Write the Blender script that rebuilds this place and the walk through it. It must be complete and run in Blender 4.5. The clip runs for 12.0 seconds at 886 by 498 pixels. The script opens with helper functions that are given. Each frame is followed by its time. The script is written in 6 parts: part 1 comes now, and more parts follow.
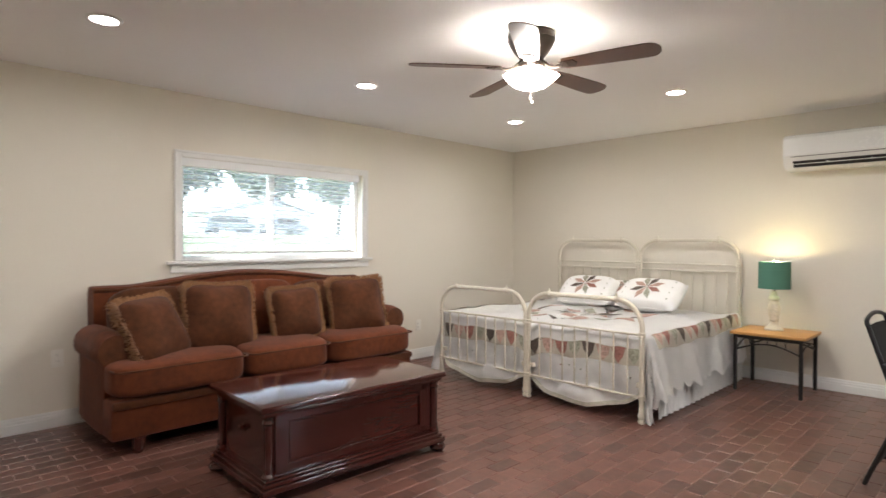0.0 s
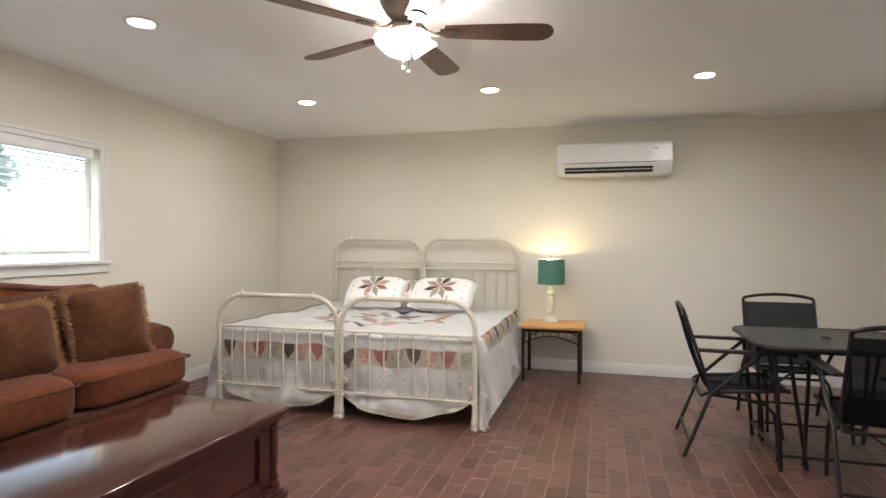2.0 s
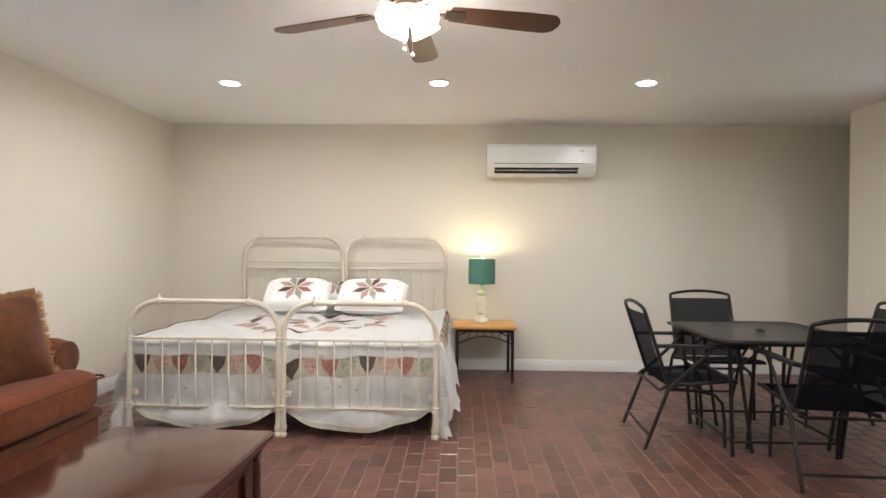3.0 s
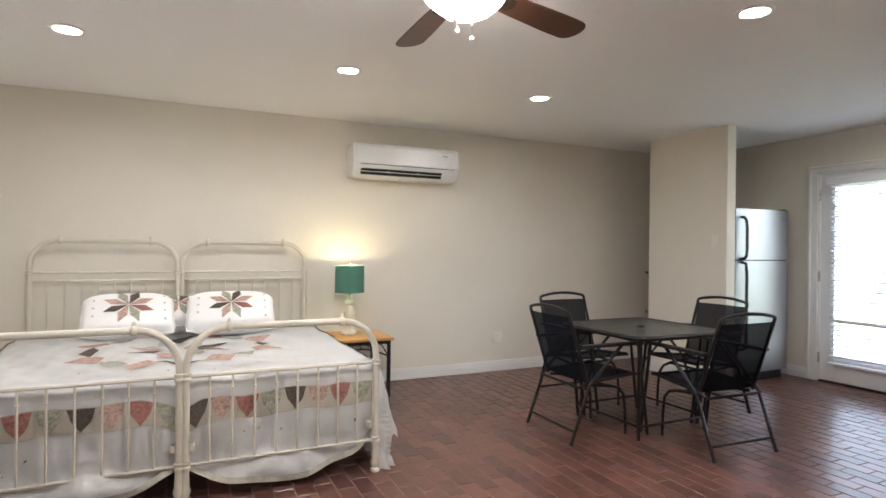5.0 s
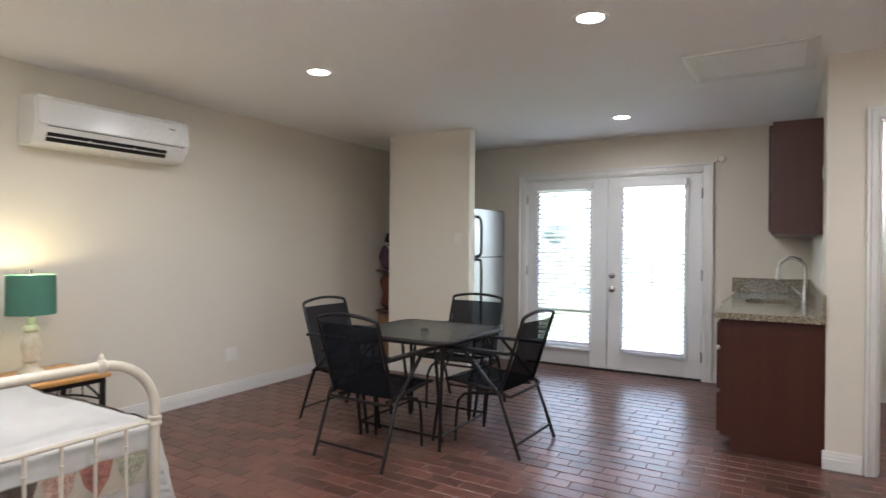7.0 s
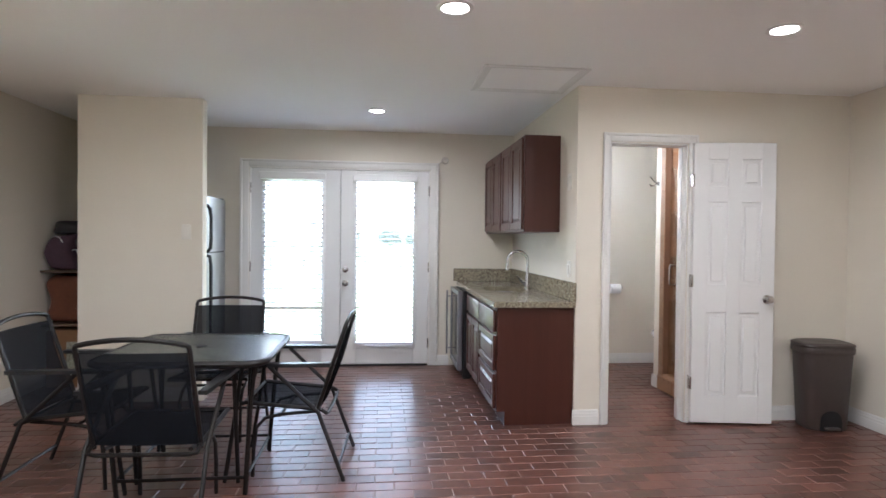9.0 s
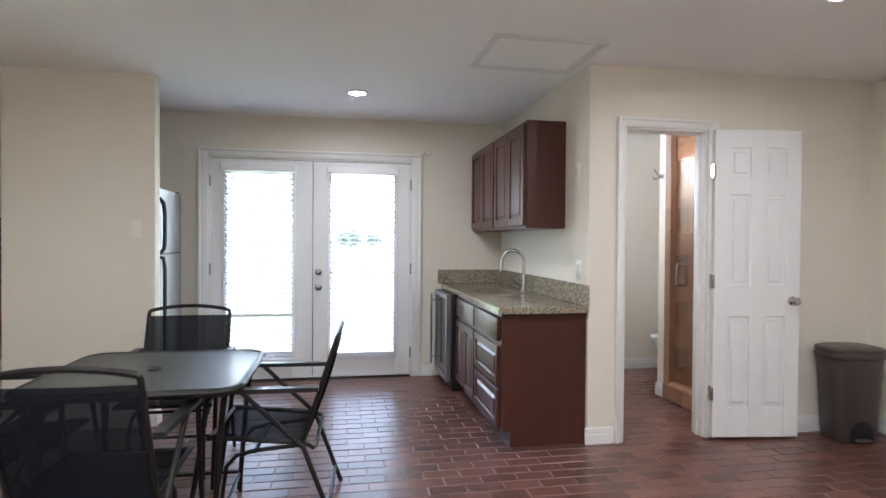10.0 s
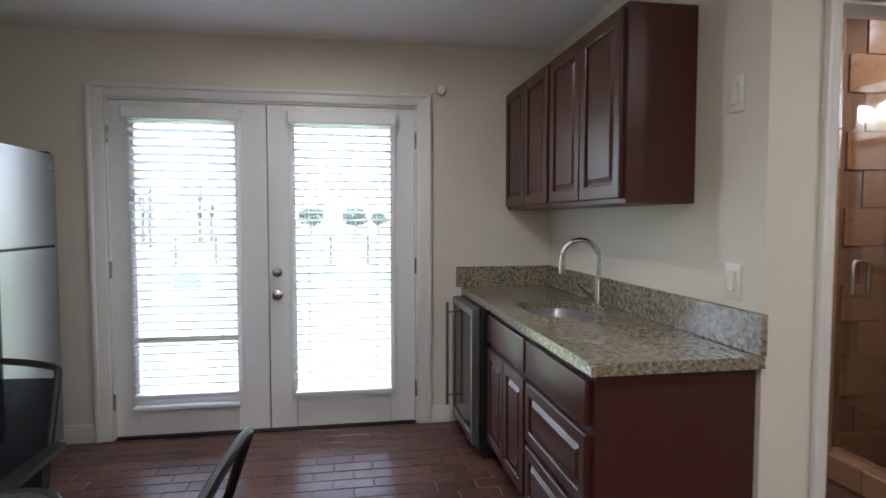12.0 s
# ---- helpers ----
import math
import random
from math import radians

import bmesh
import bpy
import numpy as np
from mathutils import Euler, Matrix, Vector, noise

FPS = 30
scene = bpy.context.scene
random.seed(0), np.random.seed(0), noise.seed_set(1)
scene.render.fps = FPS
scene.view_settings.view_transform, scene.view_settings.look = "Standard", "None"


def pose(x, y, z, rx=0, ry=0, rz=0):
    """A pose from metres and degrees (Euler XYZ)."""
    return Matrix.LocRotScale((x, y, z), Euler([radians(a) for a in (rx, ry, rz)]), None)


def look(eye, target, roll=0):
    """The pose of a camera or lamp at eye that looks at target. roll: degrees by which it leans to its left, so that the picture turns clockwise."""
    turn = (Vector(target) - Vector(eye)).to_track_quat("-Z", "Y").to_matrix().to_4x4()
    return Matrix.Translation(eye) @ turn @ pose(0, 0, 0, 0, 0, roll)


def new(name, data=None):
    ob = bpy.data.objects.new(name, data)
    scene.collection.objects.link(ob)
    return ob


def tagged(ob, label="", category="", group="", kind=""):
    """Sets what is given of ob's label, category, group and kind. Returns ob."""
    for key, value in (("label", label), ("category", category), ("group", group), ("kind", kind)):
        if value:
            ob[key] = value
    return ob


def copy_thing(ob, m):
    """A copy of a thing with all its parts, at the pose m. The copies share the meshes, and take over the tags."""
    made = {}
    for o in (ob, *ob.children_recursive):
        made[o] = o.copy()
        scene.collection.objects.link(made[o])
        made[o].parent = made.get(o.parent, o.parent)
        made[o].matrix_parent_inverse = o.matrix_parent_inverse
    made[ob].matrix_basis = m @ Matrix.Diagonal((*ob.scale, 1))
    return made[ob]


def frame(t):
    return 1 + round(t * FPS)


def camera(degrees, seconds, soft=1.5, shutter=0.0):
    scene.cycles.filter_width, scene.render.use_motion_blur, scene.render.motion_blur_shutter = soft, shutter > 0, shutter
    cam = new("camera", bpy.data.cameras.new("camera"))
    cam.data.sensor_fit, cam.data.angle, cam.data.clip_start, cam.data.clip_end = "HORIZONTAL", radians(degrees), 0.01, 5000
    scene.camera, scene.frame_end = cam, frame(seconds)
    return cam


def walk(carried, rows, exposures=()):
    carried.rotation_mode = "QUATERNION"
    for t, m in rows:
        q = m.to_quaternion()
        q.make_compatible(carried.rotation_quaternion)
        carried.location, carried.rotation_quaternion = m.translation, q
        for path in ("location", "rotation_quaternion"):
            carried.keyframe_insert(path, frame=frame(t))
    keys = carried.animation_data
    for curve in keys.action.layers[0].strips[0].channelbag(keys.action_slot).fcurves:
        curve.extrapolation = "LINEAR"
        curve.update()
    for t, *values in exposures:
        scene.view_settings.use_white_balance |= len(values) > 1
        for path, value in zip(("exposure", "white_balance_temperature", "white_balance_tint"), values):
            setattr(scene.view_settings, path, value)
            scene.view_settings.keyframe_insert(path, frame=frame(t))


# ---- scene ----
cam = camera(75.5, 12.0, shutter=0.35)
PATH = [
    (0, (-0.063, 0.278, 1.275), (-1.482, 1.687, 1.251), 0.2),
    (0.5, (-0.307, 0.312, 1.276), (-1.527, 1.897, 1.253), 0.3),
    (1, (-0.527, 0.347, 1.274), (-1.553, 2.064, 1.252), 0.3),
    (1.5, (-0.799, 0.298, 1.266), (-1.57, 2.144, 1.248), 0.4),
    (2, (-1.101, 0.344, 1.253), (-1.639, 2.27, 1.236), 0.3),
    (2.5, (-1.43, 0.397, 1.267), (-1.743, 2.372, 1.245), 0.4),
    (3, (-1.762, 0.449, 1.254), (-1.828, 2.448, 1.235), 0.5),
    (5, (-2.971, 0.998, 1.277), (-2.118, 2.807, 1.273), 0.6),
    (5.5, (-3.128, 1.197, 1.279), (-2.069, 2.894, 1.275), 0.6),
    (6, (-3.256, 1.451, 1.273), (-1.953, 2.969, 1.267), 0.5),
    (6.5, (-3.263, 1.745, 1.289), (-1.726, 3.025, 1.281), 0.4),
    (7, (-3.239, 2.039, 1.295), (-1.52, 3.062, 1.287), 0.4),
    (7.5, (-3.279, 2.353, 1.306), (-1.405, 3.052, 1.294), 0.4),
    (9.5, (-3.009, 3.354, 1.327), (-1.038, 3.016, 1.296), 0.5),
    (10, (-2.62, 3.39, 1.304), (-0.652, 3.034, 1.275), 0.4),
    (10.5, (-2.135, 3.345, 1.284), (-0.166, 2.997, 1.254), 0.4),
    (11, (-1.631, 3.268, 1.272), (0.339, 2.921, 1.239), 0.3),
    (11.5, (-1.198, 3.205, 1.3), (0.771, 2.859, 1.25), 0.2),
    (12, (-0.832, 3.154, 1.335), (1.137, 2.824, 1.23), 0.0),
]
EXPOSURE = 4.49
walk(cam, [(t, look(eye, target, roll)) for t, eye, target, roll in PATH],
     [(t, EXPOSURE + stops, kelvin, 13) for t, stops, kelvin in (
         (0.0, 0.0, 6230), (1.5, -0.03, 6200), (3.0, 0.20, 6130), (5.0, 0.05, 6010), (6.5, -0.20, 5960), (7.5, 0.11, 5810), (9.5, 0.28, 5700), (10.5, 0.08, 5710), (12.0, -0.5, 5880))])

# ---- world, sun, exposure ----
world = bpy.data.worlds.new("overcast_sky")
scene.world = world
world.use_nodes = True
wn = world.node_tree
wbg = wn.nodes["Background"]
wsky = wn.nodes.new("ShaderNodeTexSky")
wsky.sky_type = 'NISHITA'
wsky.sun_disc = False
wsky.sun_elevation = radians(42)
wsky.sun_rotation = radians(200)
wsky.dust_density = 1.0
wsky.air_density = 1.0
wgrey = wn.nodes.new("ShaderNodeHueSaturation")
wgrey.inputs["Saturation"].default_value = 0.5
wn.links.new(wsky.outputs[0], wgrey.inputs["Color"])
wn.links.new(wgrey.outputs[0], wbg.inputs[0])
wbg.inputs[1].default_value = 0.125
sun_data = bpy.data.lights.new("sun", 'SUN')
sun_data.energy, sun_data.angle, sun_data.color = 0.8, radians(20), (1.0, 0.97, 0.92)
sun = new("sun", sun_data)
sun.matrix_world = look((0, 0, 30), (0.26 * 20, 0.69 * 20, 30 - 0.67 * 27))


# ---- material maker ----
def mat(name, color, rough=0.5, metal=0.0, vary=0.12, big=1.5, fine=40.0, bump=0.0, bump_scale=None, spec=0.5,
        coat=0.0, sheen=0.0, rough_vary=0.08, stretch=(1, 1, 1), rand=0.0, island=0.0):
    m = bpy.data.materials.new(name)
    m.use_nodes = True
    nt = m.node_tree
    b = nt.nodes["Principled BSDF"]
    N, L = nt.nodes.new, nt.links.new
    tc = N("ShaderNodeTexCoord")
    mp = N("ShaderNodeMapping")
    mp.inputs["Scale"].default_value = stretch
    L(tc.outputs["Object"], mp.inputs[0])
    n1, n2 = N("ShaderNodeTexNoise"), N("ShaderNodeTexNoise")
    n1.inputs["Scale"].default_value, n1.inputs["Detail"].default_value = big, 3
    n2.inputs["Scale"].default_value, n2.inputs["Detail"].default_value = fine, 4
    L(mp.outputs[0], n1.inputs["Vector"])
    L(mp.outputs[0], n2.inputs["Vector"])
    add = N("ShaderNodeMath")
    add.operation = 'ADD'
    L(n1.outputs["Fac"], add.inputs[0])
    L(n2.outputs["Fac"], add.inputs[1])
    val = add.outputs[0]
    if rand or island:
        if rand:
            src = N("ShaderNodeObjectInfo").outputs["Random"]
        else:
            src = N("ShaderNodeNewGeometry").outputs["Random Per Island"]
        mr = N("ShaderNodeMath")
        mr.operation = 'MULTIPLY_ADD'
        L(src, mr.inputs[0])
        mr.inputs[1].default_value = 2.0 * (rand or island)
        mr.inputs[2].default_value = -(rand or island)
        a2 = N("ShaderNodeMath")
        a2.operation = 'ADD'
        L(val, a2.inputs[0])
        L(mr.outputs[0], a2.inputs[1])
        val = a2.outputs[0]
    rm = N("ShaderNodeMapRange")
    rm.inputs["From Min"].default_value, rm.inputs["From Max"].default_value = 0.4, 1.6
    rm.inputs["To Min"].default_value, rm.inputs["To Max"].default_value = 1 - vary, 1 + vary
    rm.clamp = True
    L(val, rm.inputs["Value"])
    mul = N("ShaderNodeVectorMath")
    mul.operation = 'SCALE'
    mul.inputs[0].default_value = color
    L(rm.outputs[0], mul.inputs["Scale"])
    L(mul.outputs[0], b.inputs["Base Color"])
    rr = N("ShaderNodeMapRange")
    rr.inputs["From Min"].default_value, rr.inputs["From Max"].default_value = 0.4, 1.6
    rr.inputs["To Min"].default_value, rr.inputs["To Max"].default_value = max(rough - rough_vary, 0.02), min(rough + rough_vary, 1)
    L(add.outputs[0], rr.inputs["Value"])
    L(rr.outputs[0], b.inputs["Roughness"])
    b.inputs["Metallic"].default_value = metal
    b.inputs["Specular IOR Level"].default_value = spec
    b.inputs["Coat Weight"].default_value = coat
    b.inputs["Coat Roughness"].default_value = 0.15
    b.inputs["Sheen Weight"].default_value = sheen
    if bump:
        nb = n2
        if bump_scale:
            nb = N("ShaderNodeTexNoise")
            nb.inputs["Scale"].default_value, nb.inputs["Detail"].default_value = bump_scale, 3
            L(mp.outputs[0], nb.inputs["Vector"])
        bp = N("ShaderNodeBump")
        bp.inputs["Strength"].default_value, bp.inputs["Distance"].default_value = bump, 0.004
        L(nb.outputs["Fac"], bp.inputs["Height"])
        L(bp.outputs[0], b.inputs["Normal"])
    return m


def glow(name, color, strength):
    m = bpy.data.materials.new(name)
    m.use_nodes = True
    b = m.node_tree.nodes["Principled BSDF"]
    b.inputs["Base Color"].default_value = (0.9, 0.9, 0.88, 1)
    b.inputs["Roughness"].default_value = 0.3
    b.inputs["Emission Color"].default_value = (*color, 1)
    b.inputs["Emission Strength"].default_value = strength
    return m


def clear(name, tint, gloss_rough=0.02, see=0.9, base=0.04, bump=0.0, bump_scale=90.0, body=None, glare_veil=0.0, holes=False):
    """Thin glass: light passes straight, with a gloss on it that grows towards grazing view."""
    m = bpy.data.materials.new(name)
    m.use_nodes = True
    nt = m.node_tree
    N, L = nt.nodes.new, nt.links.new
    nt.nodes.remove(nt.nodes["Principled BSDF"])
    tr, gl, lw, mx = N("ShaderNodeBsdfTransparent"), N("ShaderNodeBsdfGlossy"), N("ShaderNodeLayerWeight"), N("ShaderNodeMixShader")
    df, mx0 = N("ShaderNodeBsdfDiffuse"), N("ShaderNodeMixShader")
    tr.inputs[0].default_value = (1, 1, 1, 1) if holes else (*tint, 1)
    df.inputs[0].default_value = (*(body or tint), 1)
    gl.inputs["Roughness"].default_value = gloss_rough
    mx0.inputs[0].default_value = see
    L(df.outputs[0], mx0.inputs[1])
    L(tr.outputs[0], mx0.inputs[2])
    lw.inputs["Blend"].default_value = 0.5
    pw, ma = N("ShaderNodeMath"), N("ShaderNodeMath")
    pw.operation, ma.operation = 'POWER', 'MULTIPLY_ADD'
    L(lw.outputs["Facing"], pw.inputs[0])
    pw.inputs[1].default_value = 4.0
    L(pw.outputs[0], ma.inputs[0])
    ma.inputs[1].default_value, ma.inputs[2].default_value = (1 - base) * (0.8 if base else 0.0), base
    L(ma.outputs[0], mx.inputs[0])
    # white translucent share: a veil that stands for glare
    if glare_veil:
        tl, mh = N("ShaderNodeBsdfTranslucent"), N("ShaderNodeMixShader")
        tl.inputs[0].default_value = (0.95, 0.97, 1.0, 1)
        mh.inputs[0].default_value = glare_veil
        L(mx0.outputs[0], mh.inputs[1])
        L(tl.outputs[0], mh.inputs[2])
        mx0 = mh
    L(mx0.outputs[0], mx.inputs[1])
    L(gl.outputs[0], mx.inputs[2])
    if bump:
        tc, nz, bp = N("ShaderNodeTexCoord"), N("ShaderNodeTexVoronoi"), N("ShaderNodeBump")
        nz.inputs["Scale"].default_value = bump_scale
        bp.inputs["Strength"].default_value, bp.inputs["Distance"].default_value = bump, 0.004
        L(tc.outputs["Object"], nz.inputs["Vector"])
        L(nz.outputs["Distance"], bp.inputs["Height"])
        L(bp.outputs[0], gl.inputs["Normal"])
    L(mx.outputs[0], nt.nodes["Material Output"].inputs[0])
    return m


def granite_mat():
    m = mat("granite", (0.3, 0.29, 0.22), 0.14, rough_vary=0.04, coat=0.1)
    nt = m.node_tree
    N, L = nt.nodes.new, nt.links.new
    b = nt.nodes["Principled BSDF"]
    tc = N("ShaderNodeTexCoord")
    n1, n2 = N("ShaderNodeTexNoise"), N("ShaderNodeTexNoise")
    n1.inputs["Scale"].default_value, n1.inputs["Detail"].default_value = 60, 12
    n2.inputs["Scale"].default_value, n2.inputs["Detail"].default_value = 105, 6
    for n in (n1, n2):
        L(tc.outputs["Object"], n.inputs["Vector"])
    r1 = N("ShaderNodeValToRGB")
    e = r1.color_ramp.elements
    e[0].position, e[0].color = 0.30, (0.075, 0.058, 0.04, 1)
    e[1].position, e[1].color = 0.66, (0.40, 0.36, 0.265, 1)
    k = e.new(0.42)
    k.color = (0.225, 0.19, 0.135, 1)
    k = e.new(0.52)
    k.color = (0.285, 0.25, 0.18, 1)
    L(n1.outputs["Fac"], r1.inputs[0])
    r2 = N("ShaderNodeValToRGB")
    e = r2.color_ramp.elements
    e[0].position, e[0].color = 0.34, (0.16, 0.12, 0.10, 1)
    e[1].position, e[1].color = 0.44, (1, 1, 1, 1)
    L(n2.outputs["Fac"], r2.inputs[0])
    mx = N("ShaderNodeMix")
    mx.data_type, mx.blend_type = 'RGBA', 'MULTIPLY'
    mx.inputs[0].default_value = 0.9
    L(r1.outputs[0], mx.inputs[6])
    L(r2.outputs[0], mx.inputs[7])
    L(mx.outputs[2], b.inputs["Base Color"])
    return m


PAINT = mat("wall_paint", (0.757, 0.708, 0.613), 0.75, vary=0.025, big=0.8, fine=60, bump=0.10, bump_scale=140)
CEIL = mat("ceiling_paint", (0.93, 0.92, 0.905), 0.85, vary=0.02, big=0.7, fine=50, bump=0.22, bump_scale=90)
TRIM = mat("white_trim_paint", (0.78, 0.77, 0.74), 0.38, vary=0.03, big=2, fine=30)
DOORWHITE = mat("white_door_paint", (0.80, 0.80, 0.79), 0.4, vary=0.025, big=2, fine=50, bump=0.05)
BRICK = mat("brick_paver", (0.124, 0.056, 0.042), 0.30, vary=0.5, big=8, fine=24, bump=0.08, bump_scale=14, rand=0.42, rough_vary=0.03)
BRICKS = mat("brick_pavers", (0.124, 0.056, 0.042), 0.30, vary=0.5, big=8, fine=24, bump=0.08, bump_scale=14, island=0.42, rough_vary=0.03)
MORTAR = mat("mortar", (0.205, 0.130, 0.105), 0.6, vary=0.3, big=3, fine=120)
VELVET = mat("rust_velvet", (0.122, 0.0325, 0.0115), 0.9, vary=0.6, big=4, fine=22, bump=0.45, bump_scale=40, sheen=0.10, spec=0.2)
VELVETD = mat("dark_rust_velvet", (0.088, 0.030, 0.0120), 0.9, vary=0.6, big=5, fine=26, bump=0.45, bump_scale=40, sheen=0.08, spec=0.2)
FRINGE = mat("tan_fringe", (0.34, 0.165, 0.066), 0.9, vary=0.45, big=9, fine=80, sheen=0.3)
MAHOG = mat("mahogany", (0.05, 0.0115, 0.009), 0.11, vary=0.12, big=2, fine=14, stretch=(8, 1, 8), spec=0.6, coat=0.25, rough_vary=0.02)
CHERRY = mat("cherry_cabinet", (0.066, 0.0205, 0.0135), 0.36, vary=0.2, big=2, fine=24, stretch=(14, 14, 0.6), spec=0.45, bump=0.04)
GRANITE = granite_mat()
BEDPAINT = mat("cream_enamel", (0.64, 0.59, 0.485), 0.4, vary=0.08, big=4, fine=40)
QUILT = mat("white_quilt_cotton", (0.92, 0.91, 0.885), 0.9, vary=0.03, big=5, fine=60, bump=0.35, bump_scale=45, sheen=0.2)
BANDC = mat("sheer_beige_band", (0.50, 0.46, 0.38), 0.9, vary=0.15, big=9, fine=90, bump=0.3)
PATCH_BROWN = mat("dark_brown_print", (0.10, 0.078, 0.062), 0.9, vary=0.95, big=55, fine=130)
PATCH_RUST = mat("rust_red_print", (0.33, 0.15, 0.12), 0.9, vary=0.95, big=55, fine=130)
PATCH_PINK = mat("salmon_print", (0.50, 0.34, 0.28), 0.9, vary=0.95, big=55, fine=130)
PATCH_SAGE = mat("sage_print", (0.36, 0.36, 0.28), 0.9, vary=0.95, big=55, fine=130)
OAK = mat("honey_oak", (0.52, 0.27, 0.085), 0.4, vary=0.25, big=2, fine=18, stretch=(1, 12, 12))
BLACKMETAL = mat("dark_bronze_metal", (0.012, 0.010, 0.0092), 0.42, spec=0.35, vary=0.2, fine=60)
SLING = clear("black_sling_mesh", (0.013, 0.0135, 0.015), 0.45, see=0.06, base=0.0, holes=True, body=(0.015, 0.017, 0.021))
GREEN = mat("green_shade_fabric", (0.075, 0.20, 0.14), 0.8, vary=0.1, fine=120, bump=0.2)
LAMPCREAM = mat("distressed_cream", (0.68, 0.62, 0.48), 0.5, vary=0.3, big=14, fine=60)
STEEL = mat("brushed_steel", (0.33, 0.33, 0.34), 0.36, metal=1.0, vary=0.08, fine=30, stretch=(40, 1, 1), rough_vary=0.06)
NICKEL = mat("satin_nickel", (0.55, 0.54, 0.52), 0.26, metal=1.0, vary=0.06)
BLACKPL = mat("black_plastic", (0.014, 0.014, 0.015), 0.35, vary=0.2)
DARKGLASS = mat("dark_glass", (0.010, 0.011, 0.013), 0.10, vary=0.1, rough_vary=0.02, spec=0.25)
ACWHITE = mat("white_plastic", (0.80, 0.80, 0.78), 0.25, vary=0.02, big=2)
PLATE = mat("switch_plate_plastic", (0.80, 0.77, 0.70), 0.35, vary=0.02)
BINBROWN = mat("brown_plastic", (0.062, 0.047, 0.042), 0.4, vary=0.15, big=4)
SLATM = mat("white_slat", (0.82, 0.82, 0.82), 0.45, vary=0.03)
SLATT = mat("white_vinyl_slat", (0.84, 0.84, 0.84), 0.45, vary=0.03)


def thin_sheet(m, share, tint):
    """Lets a share of the light through a thin sheet."""
    nt = m.node_tree
    tl, mx = nt.nodes.new("ShaderNodeBsdfTranslucent"), nt.nodes.new("ShaderNodeMixShader")
    tl.inputs[0].default_value = (*tint, 1)
    mx.inputs[0].default_value = share
    nt.links.new(nt.nodes["Principled BSDF"].outputs[0], mx.inputs[1])
    nt.links.new(tl.outputs[0], mx.inputs[2])
    nt.links.new(mx.outputs[0], nt.nodes["Material Output"].inputs[0])


thin_sheet(SLATT, 0.2, (0.9, 0.92, 0.95))
# White veil in the panes stands for glare; PANEW's tint dims outdoors.
PANE = clear("window_pane", (0.95, 0.96, 0.96), 0.01, see=1.0, base=0.03, glare_veil=0.02)
PANEW = clear("dimmed_window_pane", (0.56, 0.60, 0.61), 0.01, see=1.0, base=0.03, glare_veil=0.035)
TGLASS = clear("textured_table_glass", (0.42, 0.47, 0.44), 0.07, see=0.45, base=0.10, bump=0.8, bump_scale=100, body=(0.072, 0.088, 0.085))
SHGLASS = clear("shower_glass", (0.93, 0.92, 0.88), 0.01, see=1.0, base=0.055)
TILE = mat("tan_shower_tile", (0.30, 0.165, 0.088), 0.3, vary=0.25, big=5, fine=30, rand=0.18)
TILEG = mat("tan_grout", (0.22, 0.12, 0.068), 0.8)
CERAMIC = mat("white_ceramic", (0.82, 0.82, 0.80), 0.12, vary=0.02)
MIRROR = mat("mirror_silver", (0.9, 0.9, 0.9), 0.02, metal=1.0, vary=0.0, rough_vary=0.0)
BLADE = mat("walnut_blade", (0.085, 0.035, 0.018), 0.35, vary=0.3, big=3, fine=20, stretch=(1, 8, 8))
BRONZE = mat("oil_bronze", (0.055, 0.04, 0.03), 0.38, metal=0.7, vary=0.25)
LENS = glow("lamp_lens", (1.0, 0.95, 0.88), 2.6)
GLOBE = glow("frosted_globe", (1.0, 0.92, 0.80), 2.2)
BULB = glow("warm_bulb", (1.0, 0.78, 0.42), 1.8)
FBULB = glow("fan_bulb", (1.0, 0.92, 0.80), 11.0)
VBULB = glow("vanity_bulb", (0.90, 0.94, 1.0), 3.9)


# ---- shape makers ----
def ident():
    return Matrix.Identity(4)


def box(bm, x0, x1, y0, y1, z0, z1, bevel=0.0, m=None, seg=1):
    r = bmesh.ops.create_cube(bm, size=1.0)
    vs = r["verts"]
    for v in vs:
        v.co = Vector((x0 + (v.co.x + 0.5) * (x1 - x0), y0 + (v.co.y + 0.5) * (y1 - y0), z0 + (v.co.z + 0.5) * (z1 - z0)))
    if bevel:
        es = list({e for v in vs for e in v.link_edges})
        r = bmesh.ops.bevel(bm, geom=es, offset=bevel, segments=seg, affect='EDGES', profile=0.5)
        vs = list({v for f in r["faces"] for v in f.verts} | {v for v in vs if v.is_valid})
    if m:
        for v in vs:
            v.co = m @ v.co
    return bm


def tube(bm, pts, r, seg=8, caps=True, radii=None):
    """A round bar along a line of points."""
    pts = [Vector(p) for p in pts]
    rings, side = [], None
    for i, p in enumerate(pts):
        a = pts[max(i - 1, 0)]
        c = pts[min(i + 1, len(pts) - 1)]
        d = (c - a).normalized()
        if side is None:
            side = d.orthogonal().normalized()
        side = (side - d * side.dot(d)).normalized()
        up = d.cross(side)
        rad = radii[i] if radii else r
        rings.append([bm.verts.new(p + (side * math.cos(2 * math.pi * k / seg) + up * math.sin(2 * math.pi * k / seg)) * rad) for k in range(seg)])
    for a, c in zip(rings, rings[1:]):
        for k in range(seg):
            bm.faces.new((a[k], a[(k + 1) % seg], c[(k + 1) % seg], c[k]))
    if caps:
        bm.faces.new(rings[0][::-1])
        bm.faces.new(rings[-1])
    return bm


